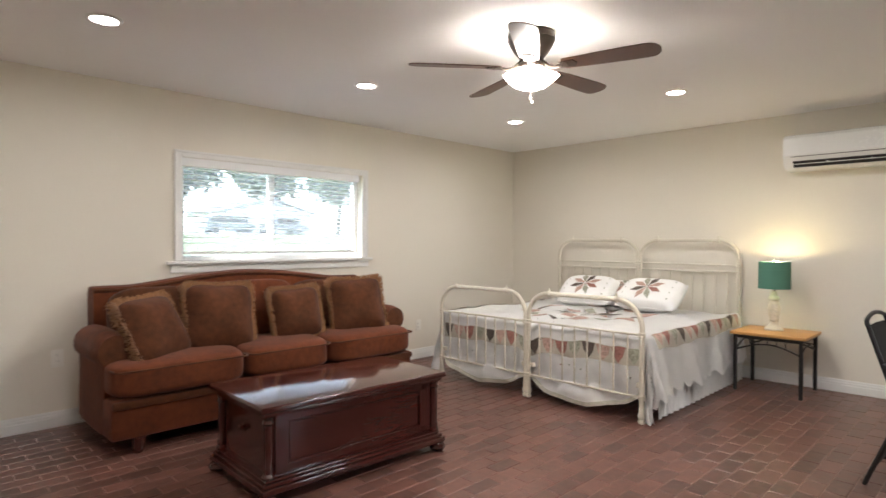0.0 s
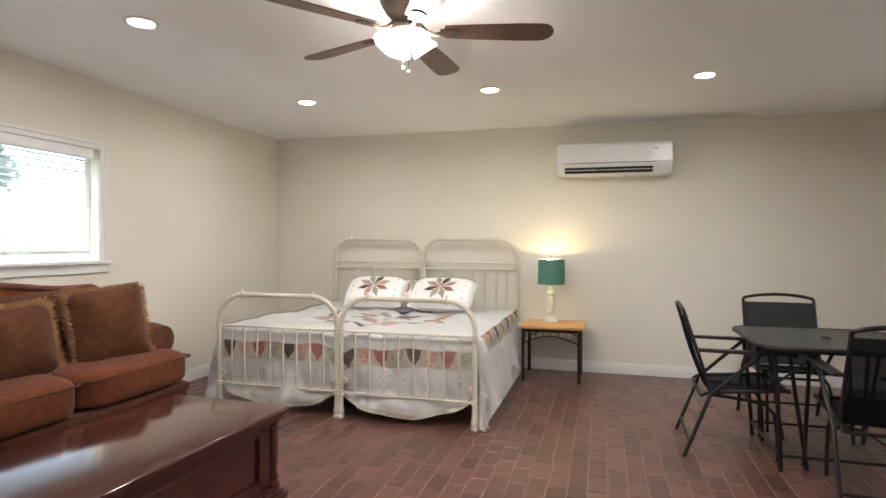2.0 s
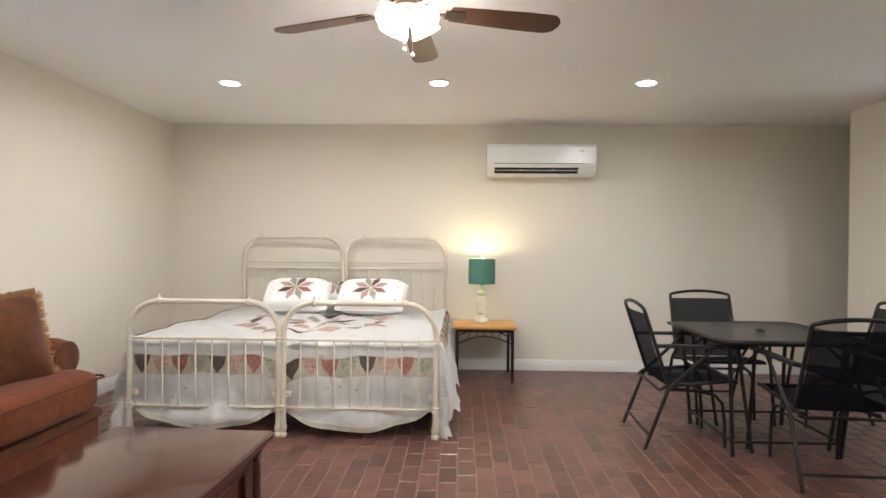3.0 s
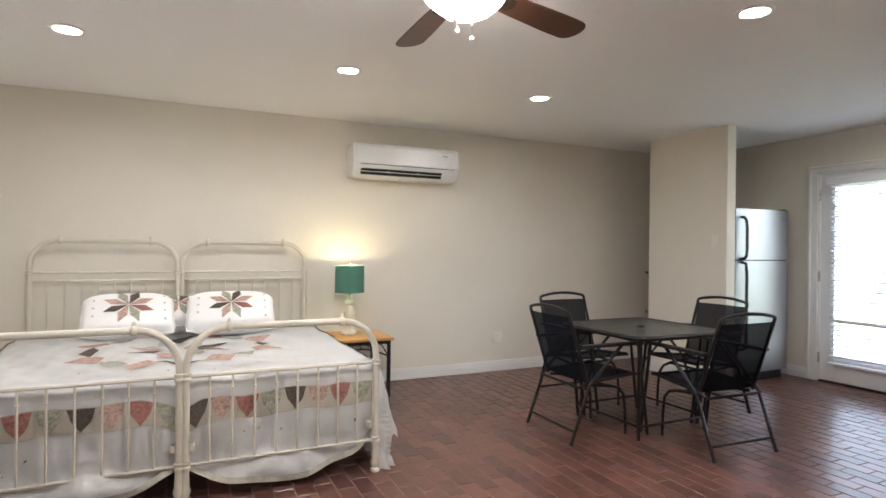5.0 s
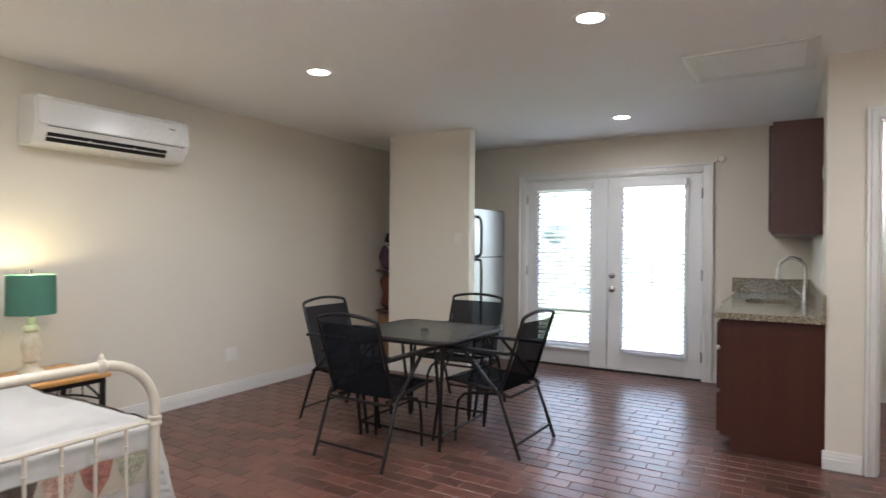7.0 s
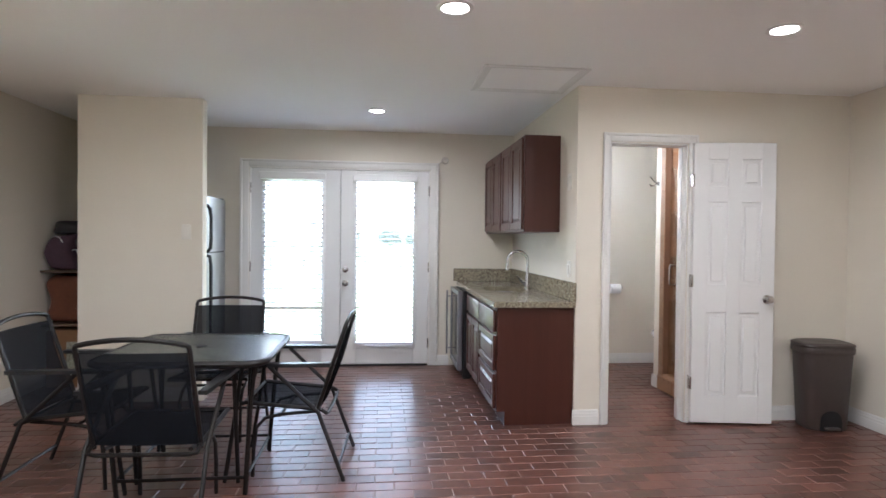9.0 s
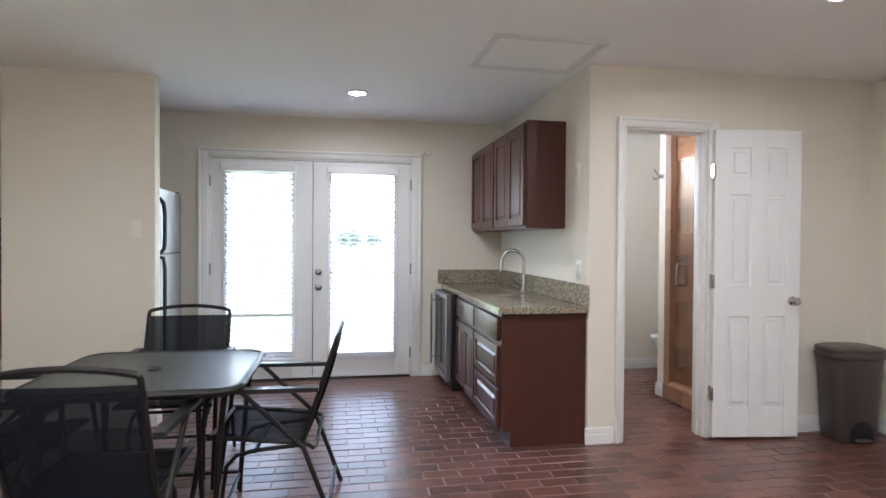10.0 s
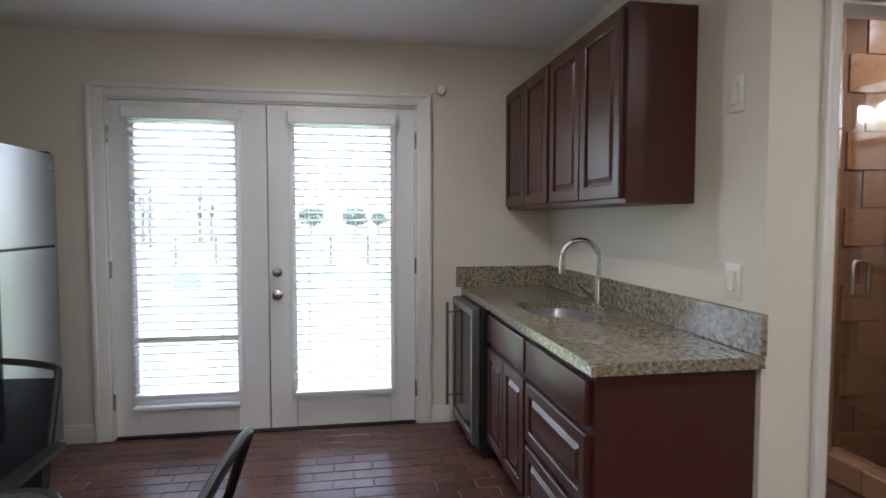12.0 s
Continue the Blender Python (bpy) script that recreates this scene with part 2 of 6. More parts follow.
def lathe(bm, prof, seg=20, at=(0, 0, 0), axis='z', close=True):
    """A turned shape from (radius, height) pairs."""
    at = Vector(at)
    rings = []
    for r, h in prof:
        ring = []
        for k in range(seg):
            a = 2 * math.pi * k / seg
            c, s = r * math.cos(a), r * math.sin(a)
            v = {'z': (c, s, h), 'x': (h, c, s), 'y': (s, h, c)}[axis]
            ring.append(bm.verts.new(at + Vector(v)))
        rings.append(ring)
    for a, c in zip(rings, rings[1:]):
        for k in range(seg):
            bm.faces.new((a[k], a[(k + 1) % seg], c[(k + 1) % seg], c[k]))
    if close:
        for ring in (rings[0], rings[-1]):
            if (ring[0].co - ring[seg // 2].co).length > 1e-6:
                bm.faces.new(ring)
    return bm


def soft(bm, cx, cy, cz, hx, hy, hz, e=5.0, n=8, m=None, warp=None):
    """A stuffed box: a cube with faces swollen to a superellipsoid."""
    grid = {}

    def vert(i, j, k):
        key = (i, j, k)
        if key not in grid:
            p = Vector((2 * i / n - 1, 2 * j / n - 1, 2 * k / n - 1))
            d = (abs(p.x) ** e + abs(p.y) ** e + abs(p.z) ** e) ** (1 / e)
            q = Vector((p.x / d * hx, p.y / d * hy, p.z / d * hz))
            if warp:
                q = warp(q)
            q += Vector((cx, cy, cz))
            grid[key] = bm.verts.new(m @ q if m else q)
        return grid[key]
    for a in range(n):
        for c in range(n):
            for f in (0, n):
                bm.faces.new((vert(a, c, f), vert(a + 1, c, f), vert(a + 1, c + 1, f), vert(a, c + 1, f)))
                bm.faces.new((vert(a, f, c), vert(a + 1, f, c), vert(a + 1, f, c + 1), vert(a, f, c + 1)))
                bm.faces.new((vert(f, a, c), vert(f, a + 1, c), vert(f, a + 1, c + 1), vert(f, a, c + 1)))
    return bm


def prism(bm, outline, h0, h1, axis='z', m=None):
    """A straight bar of the given outline. axis z: (x, y); x: (y, z); y: (x, z)."""
    def at(p, h):
        v = {'z': (p[0], p[1], h), 'x': (h, p[0], p[1]), 'y': (p[0], h, p[1])}[axis]
        return m @ Vector(v) if m else Vector(v)
    a = [bm.verts.new(at(p, h0)) for p in outline]
    c = [bm.verts.new(at(p, h1)) for p in outline]
    n = len(outline)
    for k in range(n):
        bm.faces.new((a[k], a[(k + 1) % n], c[(k + 1) % n], c[k]))
    bm.faces.new(a[::-1])
    bm.faces.new(c)
    return bm


def mesh_of(name, bm, material, smooth=0):
    bmesh.ops.recalc_face_normals(bm, faces=bm.faces)
    me = bpy.data.meshes.new(name)
    bm.to_mesh(me)
    bm.free()
    me.materials.append(material)
    if smooth:
        me.polygons.foreach_set("use_smooth", [True] * len(me.polygons))
        if smooth < 180:
            me.set_sharp_from_angle(angle=radians(smooth))
    return me


def part(name, bm, material, parent=None, label="", smooth=40):
    ob = new(name, mesh_of(name, bm, material, smooth))
    if parent:
        ob.parent = parent
    if label:
        tagged(ob, label)
    return ob


def piece(name, me, parent, m):
    ob = new(name, me)
    ob.parent = parent
    ob.matrix_basis = m
    return ob


def thing(name, m, label, category, group=""):
    ob = new(name)
    ob.empty_display_size = 0.1
    ob.matrix_basis = m
    return tagged(ob, label, category, group)


def B():
    return bmesh.new()


def arc(cx, cy, r, a0, a1, n):
    return [(cx + r * math.cos(radians(a0 + (a1 - a0) * k / n)), cy + r * math.sin(radians(a0 + (a1 - a0) * k / n))) for k in range(n + 1)]

# ---- the room's shell ----
XW, XE, YN, YS, H = -4.70, 2.83, 6.16, -0.30, 2.44
XB, YK = 0.82, 1.82          # bath wall and kitchen wall, room side
XC, YC0, YC1 = 1.64, 4.65, 5.60   # partition by the fridge


def wall(name, boxes, label):
    bm = B()
    for b in boxes:
        box(bm, *b)
    return tagged(part(name, bm, PAINT, smooth=0), label, "wall", kind="structure")


Z0 = -0.15
WIN = (1.99, 3.74, 1.11, 1.935)        # west window opening: y0, y1, z0, z1
FD = (2.71, 4.55, 2.048)                # french door opening: y0, y1, top
BD = (0.985, 1.575, 2.045)             # bath door opening
wall("wall_west", [(XW - 0.16, XW, YS - 0.16, WIN[0], Z0, H), (XW - 0.16, XW, WIN[1], YN + 0.16, Z0, H),
                   (XW - 0.16, XW, WIN[0], WIN[1], Z0, WIN[2]), (XW - 0.16, XW, WIN[0], WIN[1], WIN[3], H)],
     "cream painted wall with a wide window opening")
wall("wall_north", [(XW, XE, YN, YN + 0.16, Z0, H)], "cream painted long wall behind the beds")
wall("wall_east", [(XE, XE + 0.16, YS - 0.16, FD[0], Z0, H), (XE, XE + 0.16, FD[1], YN + 0.16, Z0, H), (XE, XE + 0.16, FD[0], FD[1], FD[2], H)],
     "cream painted wall round the french doors")
wall("wall_south", [(XW, XE, YS - 0.16, YS, Z0, H)], "cream painted wall beside the bin")
wall("wall_bath", [(XB, XB + 0.12, YS, BD[0], Z0, H), (XB, XB + 0.12, BD[1], YK, Z0, H), (XB, XB + 0.12, BD[0], BD[1], BD[2], H)],
     "cream painted wall with the bathroom doorway")
wall("wall_kitchen", [(XB + 0.12, XE, YK - 0.12, YK, Z0, H)], "cream painted wall behind the sink counter")
wall("wall_partition", [(XC, XC + 0.11, YC0, YC1, Z0, H)], "cream painted short wall between room and fridge nook")
wall("wall_closet", [(XC + 0.11, XE, YC1 - 0.11, YC1, Z0, H)], "cream painted wall between closet and fridge nook")
wall("wall_stub", [(1.77, 1.87, YS, 0.70, Z0, H)], "white painted stub wall beside the shower")

bm = B()
box(bm, XW - 0.16, XE + 0.16, YS - 0.16, YN + 0.16, H, H + 0.2)
tagged(part("ceiling", bm, CEIL, smooth=0), "white finely textured ceiling", "ceiling", kind="structure")

# baseboards: a tall plain board with a stepped moulding on top
BASE_PROFILE = [(0, 0), (0.015, 0), (0.015, 0.062), (0.012, 0.066), (0.012, 0.082), (0.0085, 0.088), (0.0085, 0.098), (0.004, 0.108), (0, 0.108)]


def baseboard(x0, y0, x1, y1, nx, ny):
    """A board on the wall from one point to another, standing out along the normal (nx, ny)."""
    bm = B()
    a = [bm.verts.new((x0 + nx * d, y0 + ny * d, z + 0.001)) for d, z in BASE_PROFILE]
    c = [bm.verts.new((x1 + nx * d, y1 + ny * d, z + 0.001)) for d, z in BASE_PROFILE]
    n = len(a)
    for k in range(n):
        bm.faces.new((a[k], a[(k + 1) % n], c[(k + 1) % n], c[k]))
    bm.faces.new(a)
    bm.faces.new(c)
    return tagged(part("baseboard", bm, TRIM, smooth=0), "white moulded wooden baseboard along the wall", "baseboard", kind="structure")


baseboard(XW, YS + 0.015, XW, YN - 0.015, 1, 0)
baseboard(XW, YN, XE, YN, 0, -1)
baseboard(XW, YS, XB, YS, 0, 1)
baseboard(XB, YS + 0.015, XB, 0.915, -1, 0)
baseboard(XB, 1.64, XB, YK + 0.015, -1, 0)
baseboard(XC, YC0 - 0.015, XC, YC1 + 0.015, -1, 0)
baseboard(XC, YC0, XC + 0.11, YC0, 0, -1)
baseboard(XC, YC1, XC + 0.11, YC1, 0, 1)
baseboard(XE, 2.50, XE, 2.622, -1, 0)
baseboard(XE, 4.64, XE, 5.49, -1, 0)
baseboard(XE, 0.7, XE, 1.68, -1, 0)
baseboard(XE, YS, XE, 0.7, -1, 0)
baseboard(1.77, 0.70, 1.885, 0.70, 0, 1)
baseboard(1.87, YS, 1.87, 0.715, 1, 0)


def casing(name, label, bars):
    bm = B()
    for b in bars:
        box(bm, *b, bevel=0.006, seg=2)
    return tagged(part(name, bm, TRIM), label, "door frame", kind="structure")


# casings and jambs, each bar stepped: a flat board with a proud outer bead
y0, y1, top = FD
casing("trim", "white moulded casing round the french doors", [
    (XE - 0.018, XE - 0.002, y0 - 0.085, y0 - 0.002, 0.0, top + 0.066), (XE - 0.018, XE - 0.002, y1 + 0.002, y1 + 0.085, 0.0, top + 0.066),
    (XE - 0.017, XE - 0.002, y0 - 0.085, y1 + 0.085, top + 0.002, top + 0.068),
    (XE - 0.030, XE - 0.002, y0 - 0.091, y0 - 0.066, 0.0, top + 0.078), (XE - 0.030, XE - 0.002, y1 + 0.066, y1 + 0.091, 0.0, top + 0.078),
    (XE - 0.029, XE - 0.002, y0 - 0.088, y1 + 0.088, top + 0.052, top + 0.076)])
casing("trim", "white door jamb lining round the french doors", [
    (XE - 0.001, XE + 0.161, y0 - 0.001, y0 + 0.012, 0.0, top), (XE - 0.001, XE + 0.161, y1 - 0.012, y1 + 0.001, 0.0, top), (XE - 0.002, XE + 0.162, y0, y1, top - 0.012, top + 0.001)])
y0, y1, top = BD
casing("trim", "white moulded casing round the bathroom doorway", [
    (XB - 0.018, XB - 0.002, y0 - 0.062, y0 - 0.002, 0.0, top + 0.05), (XB - 0.018, XB - 0.002, y1 + 0.002, y1 + 0.05, 0.0, top + 0.05),
    (XB - 0.017, XB - 0.002, y0 - 0.062, y1 + 0.05, top + 0.002, top + 0.052),
    (XB - 0.029, XB - 0.002, y0 - 0.068, y0 - 0.046, 0.0, top + 0.066), (XB - 0.029, XB - 0.002, y1 + 0.036, y1 + 0.058, 0.0, top + 0.066),
    (XB - 0.028, XB - 0.002, y0 - 0.066, y1 + 0.056, top + 0.044, top + 0.064)])
casing("trim", "white door jamb lining of the bathroom doorway", [
    (XB - 0.001, XB + 0.121, y0 - 0.001, y0 + 0.012, 0.0, top), (XB - 0.001, XB + 0.121, y1 - 0.012, y1 + 0.001, 0.0, top), (XB - 0.002, XB + 0.122, y0, y1, top - 0.012, top + 0.001),
    (XB + 0.05, XB + 0.08, y0 + 0.01, y0 + 0.022, 0.0, top - 0.01), (XB + 0.05, XB + 0.08, y1 - 0.022, y1 - 0.01, 0.0, top - 0.01)])


# ---- blinds: head rail, bottom rail, slats and cords ----
def blind(m, width, height, pitch, label, tilt, extra=None):
    """Hangs from z = 0 down, x across, y towards the room."""
    t = thing("window_blind", m, label, "blind", "white slatted blinds")
    bm = B()
    box(bm, -width / 2 - 0.03, width / 2 + 0.03, -0.03, 0.035, -0.012, 0.060, bevel=0.006)
    part("head_rail", bm, SLATM, t)
    bm = B()
    n = 6
    top = [bm.verts.new((sx, -0.024 + 0.048 * k / n, 0.004 * math.sin(math.pi * k / n))) for sx in (-width / 2, width / 2) for k in range(n + 1)]
    low = [bm.verts.new((v.co.x, v.co.y, v.co.z - 0.0028)) for v in top]
    q = n + 1
    for k in range(n):
        bm.faces.new((top[k], top[k + 1], top[q + k + 1], top[q + k]))
        bm.faces.new((low[k], low[q + k], low[q + k + 1], low[k + 1]))
    for a, b in ((0, q), (n, q + n)):
        bm.faces.new((top[a], low[a], low[b], top[b]))
    for a in (0, q):
        bm.faces.new([top[a + k] for k in range(q)] + [low[a + k] for k in range(n, -1, -1)])
    me = mesh_of("slat", bm, SLATT, 30)
    rng = random.Random(int(width * 1000))
    count = int((height - 0.05) / pitch)
    for k in range(count):
        piece("slat", me, t, pose(0, 0, -0.03 - pitch * k, tilt + rng.uniform(-2.0, 2.0), rng.uniform(-0.25, 0.25), 0))
    bm = B()
    box(bm, -width / 2, width / 2, -0.026, 0.026, -height - 0.008, -height + 0.016, bevel=0.004)
    part("bottom_rail", bm, SLATM, t)
    for sx in (-width / 2 + 0.09, width / 2 - 0.09):
        for sy in (-0.025, 0.025):
            bm = B()
            tube(bm, [(sx, sy, 0), (sx, sy, -height)], 0.0012, 5)
            part("cord", bm, SLATM, t)
    if extra:
        for z in extra:
            bm = B()
            box(bm, -width / 2 - 0.005, width / 2 + 0.005, -0.026, 0.026, z - 0.011, z + 0.011, bevel=0.004)
            part("rail", bm, SLATM, t)
    return t


# ---- window_1: a wide sliding window in the west wall ----
y0, y1, z0, z1 = WIN
win = tagged(new("window_1"), "white sliding window with two panes", "window", kind="structure")
win.matrix_basis = pose(XW, (y0 + y1) / 2, z0)
w2, hh = (y1 - y0) / 2, z1 - z0
bm = B()
for b in [(-0.14, -0.08, -w2, -w2 + 0.045, 0, hh), (-0.14, -0.08, w2 - 0.045, w2, 0, hh), (-0.139, -0.081, -w2 + 0.045, w2 - 0.045, 0, 0.05), (-0.139, -0.081, -w2 + 0.045, w2 - 0.045, hh - 0.045, hh)]:
    box(bm, *b, bevel=0.004)
part("window_frame", bm, ACWHITE, win)
ym = 2.80 - (y0 + y1) / 2
bm = B()
box(bm, -0.125, -0.085, ym - 0.03, ym + 0.03, 0.05, hh - 0.045, bevel=0.003)
part("meeting_stile", bm, ACWHITE, win)
for a, c, xx in ((-w2 + 0.045, ym - 0.03, -0.105), (ym + 0.03, w2 - 0.045, -0.112)):
    bm = B()
    box(bm, xx - 0.003, xx, a, c, 0.05, hh - 0.045)
    pane = part("pane", bm, PANEW, win, smooth=0)
    pane.visible_shadow = False
bm = B()
box(bm, -0.075, -0.002, -w2 + 0.001, w2 - 0.001, -0.012, 0.006)
box(bm, -0.002, 0.045, -w2 - 0.12, w2 + 0.10, -0.016, 0.008, bevel=0.004)
part("window_sill", bm, TRIM, win)
bm = B()
box(bm, 0.002, 0.016, -w2 - 0.09, w2 + 0.07, -0.082, -0.018, bevel=0.003)
box(bm, 0.002, 0.024, -w2 - 0.09, w2 + 0.07, -0.034, -0.018, bevel=0.004)
part("apron", bm, TRIM, win)
bm = B()
for b in [(0.002, 0.014, -w2 - 0.055, -w2 - 0.002, 0.009, hh + 0.05), (0.002, 0.014, w2 + 0.002, w2 + 0.055, 0.009, hh + 0.05), (0.002, 0.0135, -w2 - 0.002, w2 + 0.002, hh + 0.002, hh + 0.05),
          (0.002, 0.022, -w2 - 0.06, -w2 - 0.042, 0.009, hh + 0.056), (0.002, 0.022, w2 + 0.042, w2 + 0.06, 0.009, hh + 0.056), (0.002, 0.0215, -w2 - 0.042, w2 + 0.042, hh + 0.036, hh + 0.0555)]:
    box(bm, *b, bevel=0.003)
part("window_casing", bm, TRIM, win)
blind(pose(XW - 0.035, (y0 + y1) / 2 - 0.02, z1 - 0.0565, 0, 0, 90) @ pose(0, 0, 0, 0, 0, 180), 2 * w2 - 0.09, 0.70, 0.042, "open white slatted blind inside the wide window", 3)


# ---- french doors ----
def french_leaf(name, yc, label, glass, hinge_side, knob):
    """A leaf with one long pane: glass = (y0, y1, z0, z1)."""
    g0, g1, gz0, gz1 = glass
    a, c = yc
    d = tagged(new(name), label, "door", kind="structure")
    d.matrix_basis = pose(XE + 0.01, 0, 0.0185)
    bm = B()
    zt = 2.014
    box(bm, 0, 0.045, a, g0, 0, zt, bevel=0.003)
    box(bm, 0, 0.045, g1, c, 0, zt, bevel=0.003)
    box(bm, 0, 0.045, g0, g1, 0, gz0, bevel=0.003)
    box(bm, 0, 0.045, g0, g1, gz1, zt, bevel=0.003)
    part("leaf", bm, DOORWHITE, d)
    bm = B()
    for b in [(-0.012, 0.001, g0 - 0.035, g0 + 0.004, gz0 - 0.035, gz1 + 0.035), (-0.012, 0.001, g1 - 0.004, g1 + 0.035, gz0 - 0.035, gz1 + 0.035),
              (-0.0115, 0.001, g0, g1, gz0 - 0.035, gz0 + 0.004), (-0.0115, 0.001, g0, g1, gz1 - 0.004, gz1 + 0.035)]:
        box(bm, *b, bevel=0.005, seg=2)
    part("glass_frame", bm, DOORWHITE, d)
    bm = B()
    box(bm, 0.02, 0.024, g0 - 0.003, g1 + 0.003, gz0 - 0.003, gz1 + 0.003)
    p = part("pane", bm, PANE, d, smooth=0)
    p.visible_shadow = False
    for z in (0.215, 1.015, 1.815):
        bm = B()
        box(bm, -0.014, -0.001, hinge_side - 0.008, hinge_side + 0.008, z - 0.05, z + 0.05, bevel=0.003)
        tube(bm, [(-0.014, hinge_side, z - 0.052), (-0.014, hinge_side, z + 0.052)], 0.006, 8)
        part("hinge", bm, NICKEL, d)
    if knob:
        for z, r in ((0.985, 0.026), (0.843, 0.028)):
            bm = B()
            lathe(bm, [(0.001, -0.052), (r * 0.7, -0.052), (r, -0.046), (r * 0.95, -0.03), (r * 0.45, -0.022), (r * 0.45, -0.012), (r * 1.15, -0.008), (r * 1.2, 0.0)], 18, (0, knob, z), 'x')
            part("door_knob" if z < 0.9 else "deadbolt", bm, NICKEL, d)
    return d


french_leaf("door_1", (3.639, 4.536), "white french door leaf with one long pane", (3.825, 4.395, 0.225, 1.90), 4.540, None)
fd2 = french_leaf("door_2", (2.724, 3.633), "white french door leaf with nickel knob and deadbolt", (2.88, 3.47, 0.20, 1.90), 2.720, 3.583)
bm = B()
box(bm, 0.046, 0.06, 3.605, 3.665, 0.005, 2.02, bevel=0.003)
part("astragal", bm, BLACKPL, fd2)
bm = B()
box(bm, XE - 0.01, XE + 0.17, FD[0] + 0.012, FD[1] - 0.012, -0.004, 0.018, bevel=0.006)
tagged(part("threshold", bm, BLACKPL), "dark metal threshold under the french doors", "threshold", kind="structure")
blind(pose(XE - 0.032, 4.112, 1.935, 0, 0, -90) @ pose(0, 0, 0, 0, 0, 0), 0.60, 1.67, 0.0475, "white slatted blind on the french door, lowered", -19, extra=(-1.325, -1.735))
blind(pose(XE - 0.032, 3.178, 1.93, 0, 0, -90), 0.60, 1.69, 0.0475, "white slatted blind on the french door, opened flat", -14)


# ---- door_3: six-panel bathroom door, folded back against the wall ----
d3 = tagged(new("door_3"), "white six-panel door standing wide open", "door", kind="structure")
d3.matrix_basis = pose(XB - 0.026, BD[0] - 0.020, 0.018, 0, 0, -90 - 8.0)
W3 = 0.585
bm = B()
rails = [(0, 0.20), (0.80, 1.00), (1.60, 1.715), (1.91, 2.03)]
stiles = [(0, 0.105), (W3 / 2 - 0.05, W3 / 2 + 0.05), (W3 - 0.105, W3)]
for a, c in stiles:
    box(bm, a, c, -0.035, 0, 0, 2.03, bevel=0.004)
for z0, z1 in rails:
    for (a, c), (e, f) in zip(stiles, stiles[1:]):
        box(bm, c - 0.004, e + 0.004, -0.0345, -0.0005, z0, z1, bevel=0.003)
part("leaf", bm, DOORWHITE, d3)
for (za, zb), (zc, zd) in zip(rails, rails[1:]):
    for (a, c), (e, f) in zip(stiles, stiles[1:]):
        bm = B()
        box(bm, c - 0.004, e + 0.004, -0.024, -0.011, zb - 0.004, zc + 0.004)
        for sy in (-0.0335, -0.0015):
            yy = (sy, -0.02) if sy < -0.02 else (-0.015, sy)
            box(bm, c + 0.022, e - 0.022, yy[0], yy[1], zb + 0.025, zc - 0.025, bevel=0.009)
        part("panel", bm, DOORWHITE, d3)
for sy in (-1, 1):
    bm = B()
    off = -0.035 if sy < 0 else 0.0
    lathe(bm, [(0.03, off), (0.03, off + sy * 0.006), (0.012, off + sy * 0.012), (0.011, off + sy * 0.03), (0.024, off + sy * 0.038), (0.027, off + sy * 0.05), (0.02, off + sy * 0.062), (0.001, off + sy * 0.064)], 18, (W3 - 0.055, 0, 0.905), 'y')
    part("door_knob", bm, NICKEL, d3)
for z in (0.29, 1.03, 1.755):
    bm = B()
    box(bm, -0.014, 0.001, -0.05, -0.008, z - 0.045, z + 0.045, bevel=0.003)
    tube(bm, [(-0.006, -0.004, z - 0.047), (-0.006, -0.004, z + 0.047)], 0.006, 8)
    part("hinge", bm, NICKEL, d3)


# ---- recessed downlights ----
def downlight(x, y):
    t = thing("recessed_downlight", pose(x, y, H), "round white recessed ceiling light, switched on", "ceiling light", "recessed ceiling lights")
    bm = B()
    lathe(bm, [(0.088, -0.001), (0.088, -0.006), (0.081, -0.010), (0.068, -0.010), (0.062, -0.004), (0.062, -0.001)], 28)
    part("trim_ring", bm, TRIM, t)
    bm = B()
    lathe(bm, [(0.062, -0.0015), (0.061, -0.005), (0.036, -0.0065), (0.0, -0.007)], 24)
    part("lens", bm, LENS, t)
    ld = bpy.data.lights.new("downlight", 'AREA')
    ld.spread = radians(172)
    ld.shape, ld.size, ld.energy, ld.color = 'DISK', 0.115, CAN_POWER, (1.0, 0.95, 0.885)
    lo = new("light", ld)
    lo.parent = t
    lo.matrix_basis = pose(0, 0, -0.012)
    return t


CAN_POWER = 0.42
for x, y in ((-3.46, 1.14), (-3.50, 2.88), (-3.50, 4.67), (-1.942, 4.67), (-0.43, 4.67), (-0.43, 2.87), (-0.38, 1.14), (1.85, 3.26), (1.36, 0.22)):
    downlight(x, y)


# ---- sofa ----
def rolled_arm(bm, y0, y1, x0, x1, zr, r, z0):
    """An upholstered arm along x: an upright slab with a round roll on top that flares outwards."""
    yc = (y0 + y1) / 2
    n = 14
    rings = []
    for i in range(9):
        f = i / 8
        x = x0 + (x1 - x0) * f
        sw = 1.0 + 0.05 * math.sin(math.pi * f)
        if i in (0, 8):
            sw *= 0.86
        outline = [(yc - 0.07 * sw, z0), (yc - 0.075 * sw, zr - r * 0.7)]
        outline += [(yc + r * sw * math.cos(radians(a)), zr + r * sw * math.sin(radians(a))) for a in range(205, -26, -230 // n)]
        outline += [(yc + 0.075 * sw, zr - r * 0.7), (yc + 0.07 * sw, z0)]
        rings.append([bm.verts.new((x, y, z)) for y, z in outline])
    k = len(rings[0])
    for a, c in zip(rings, rings[1:]):
        for j in range(k):
            bm.faces.new((a[j], a[(j + 1) % k], c[(j + 1) % k], c[j]))
    bm.faces.new(rings[0])
    bm.faces.new(rings[-1])


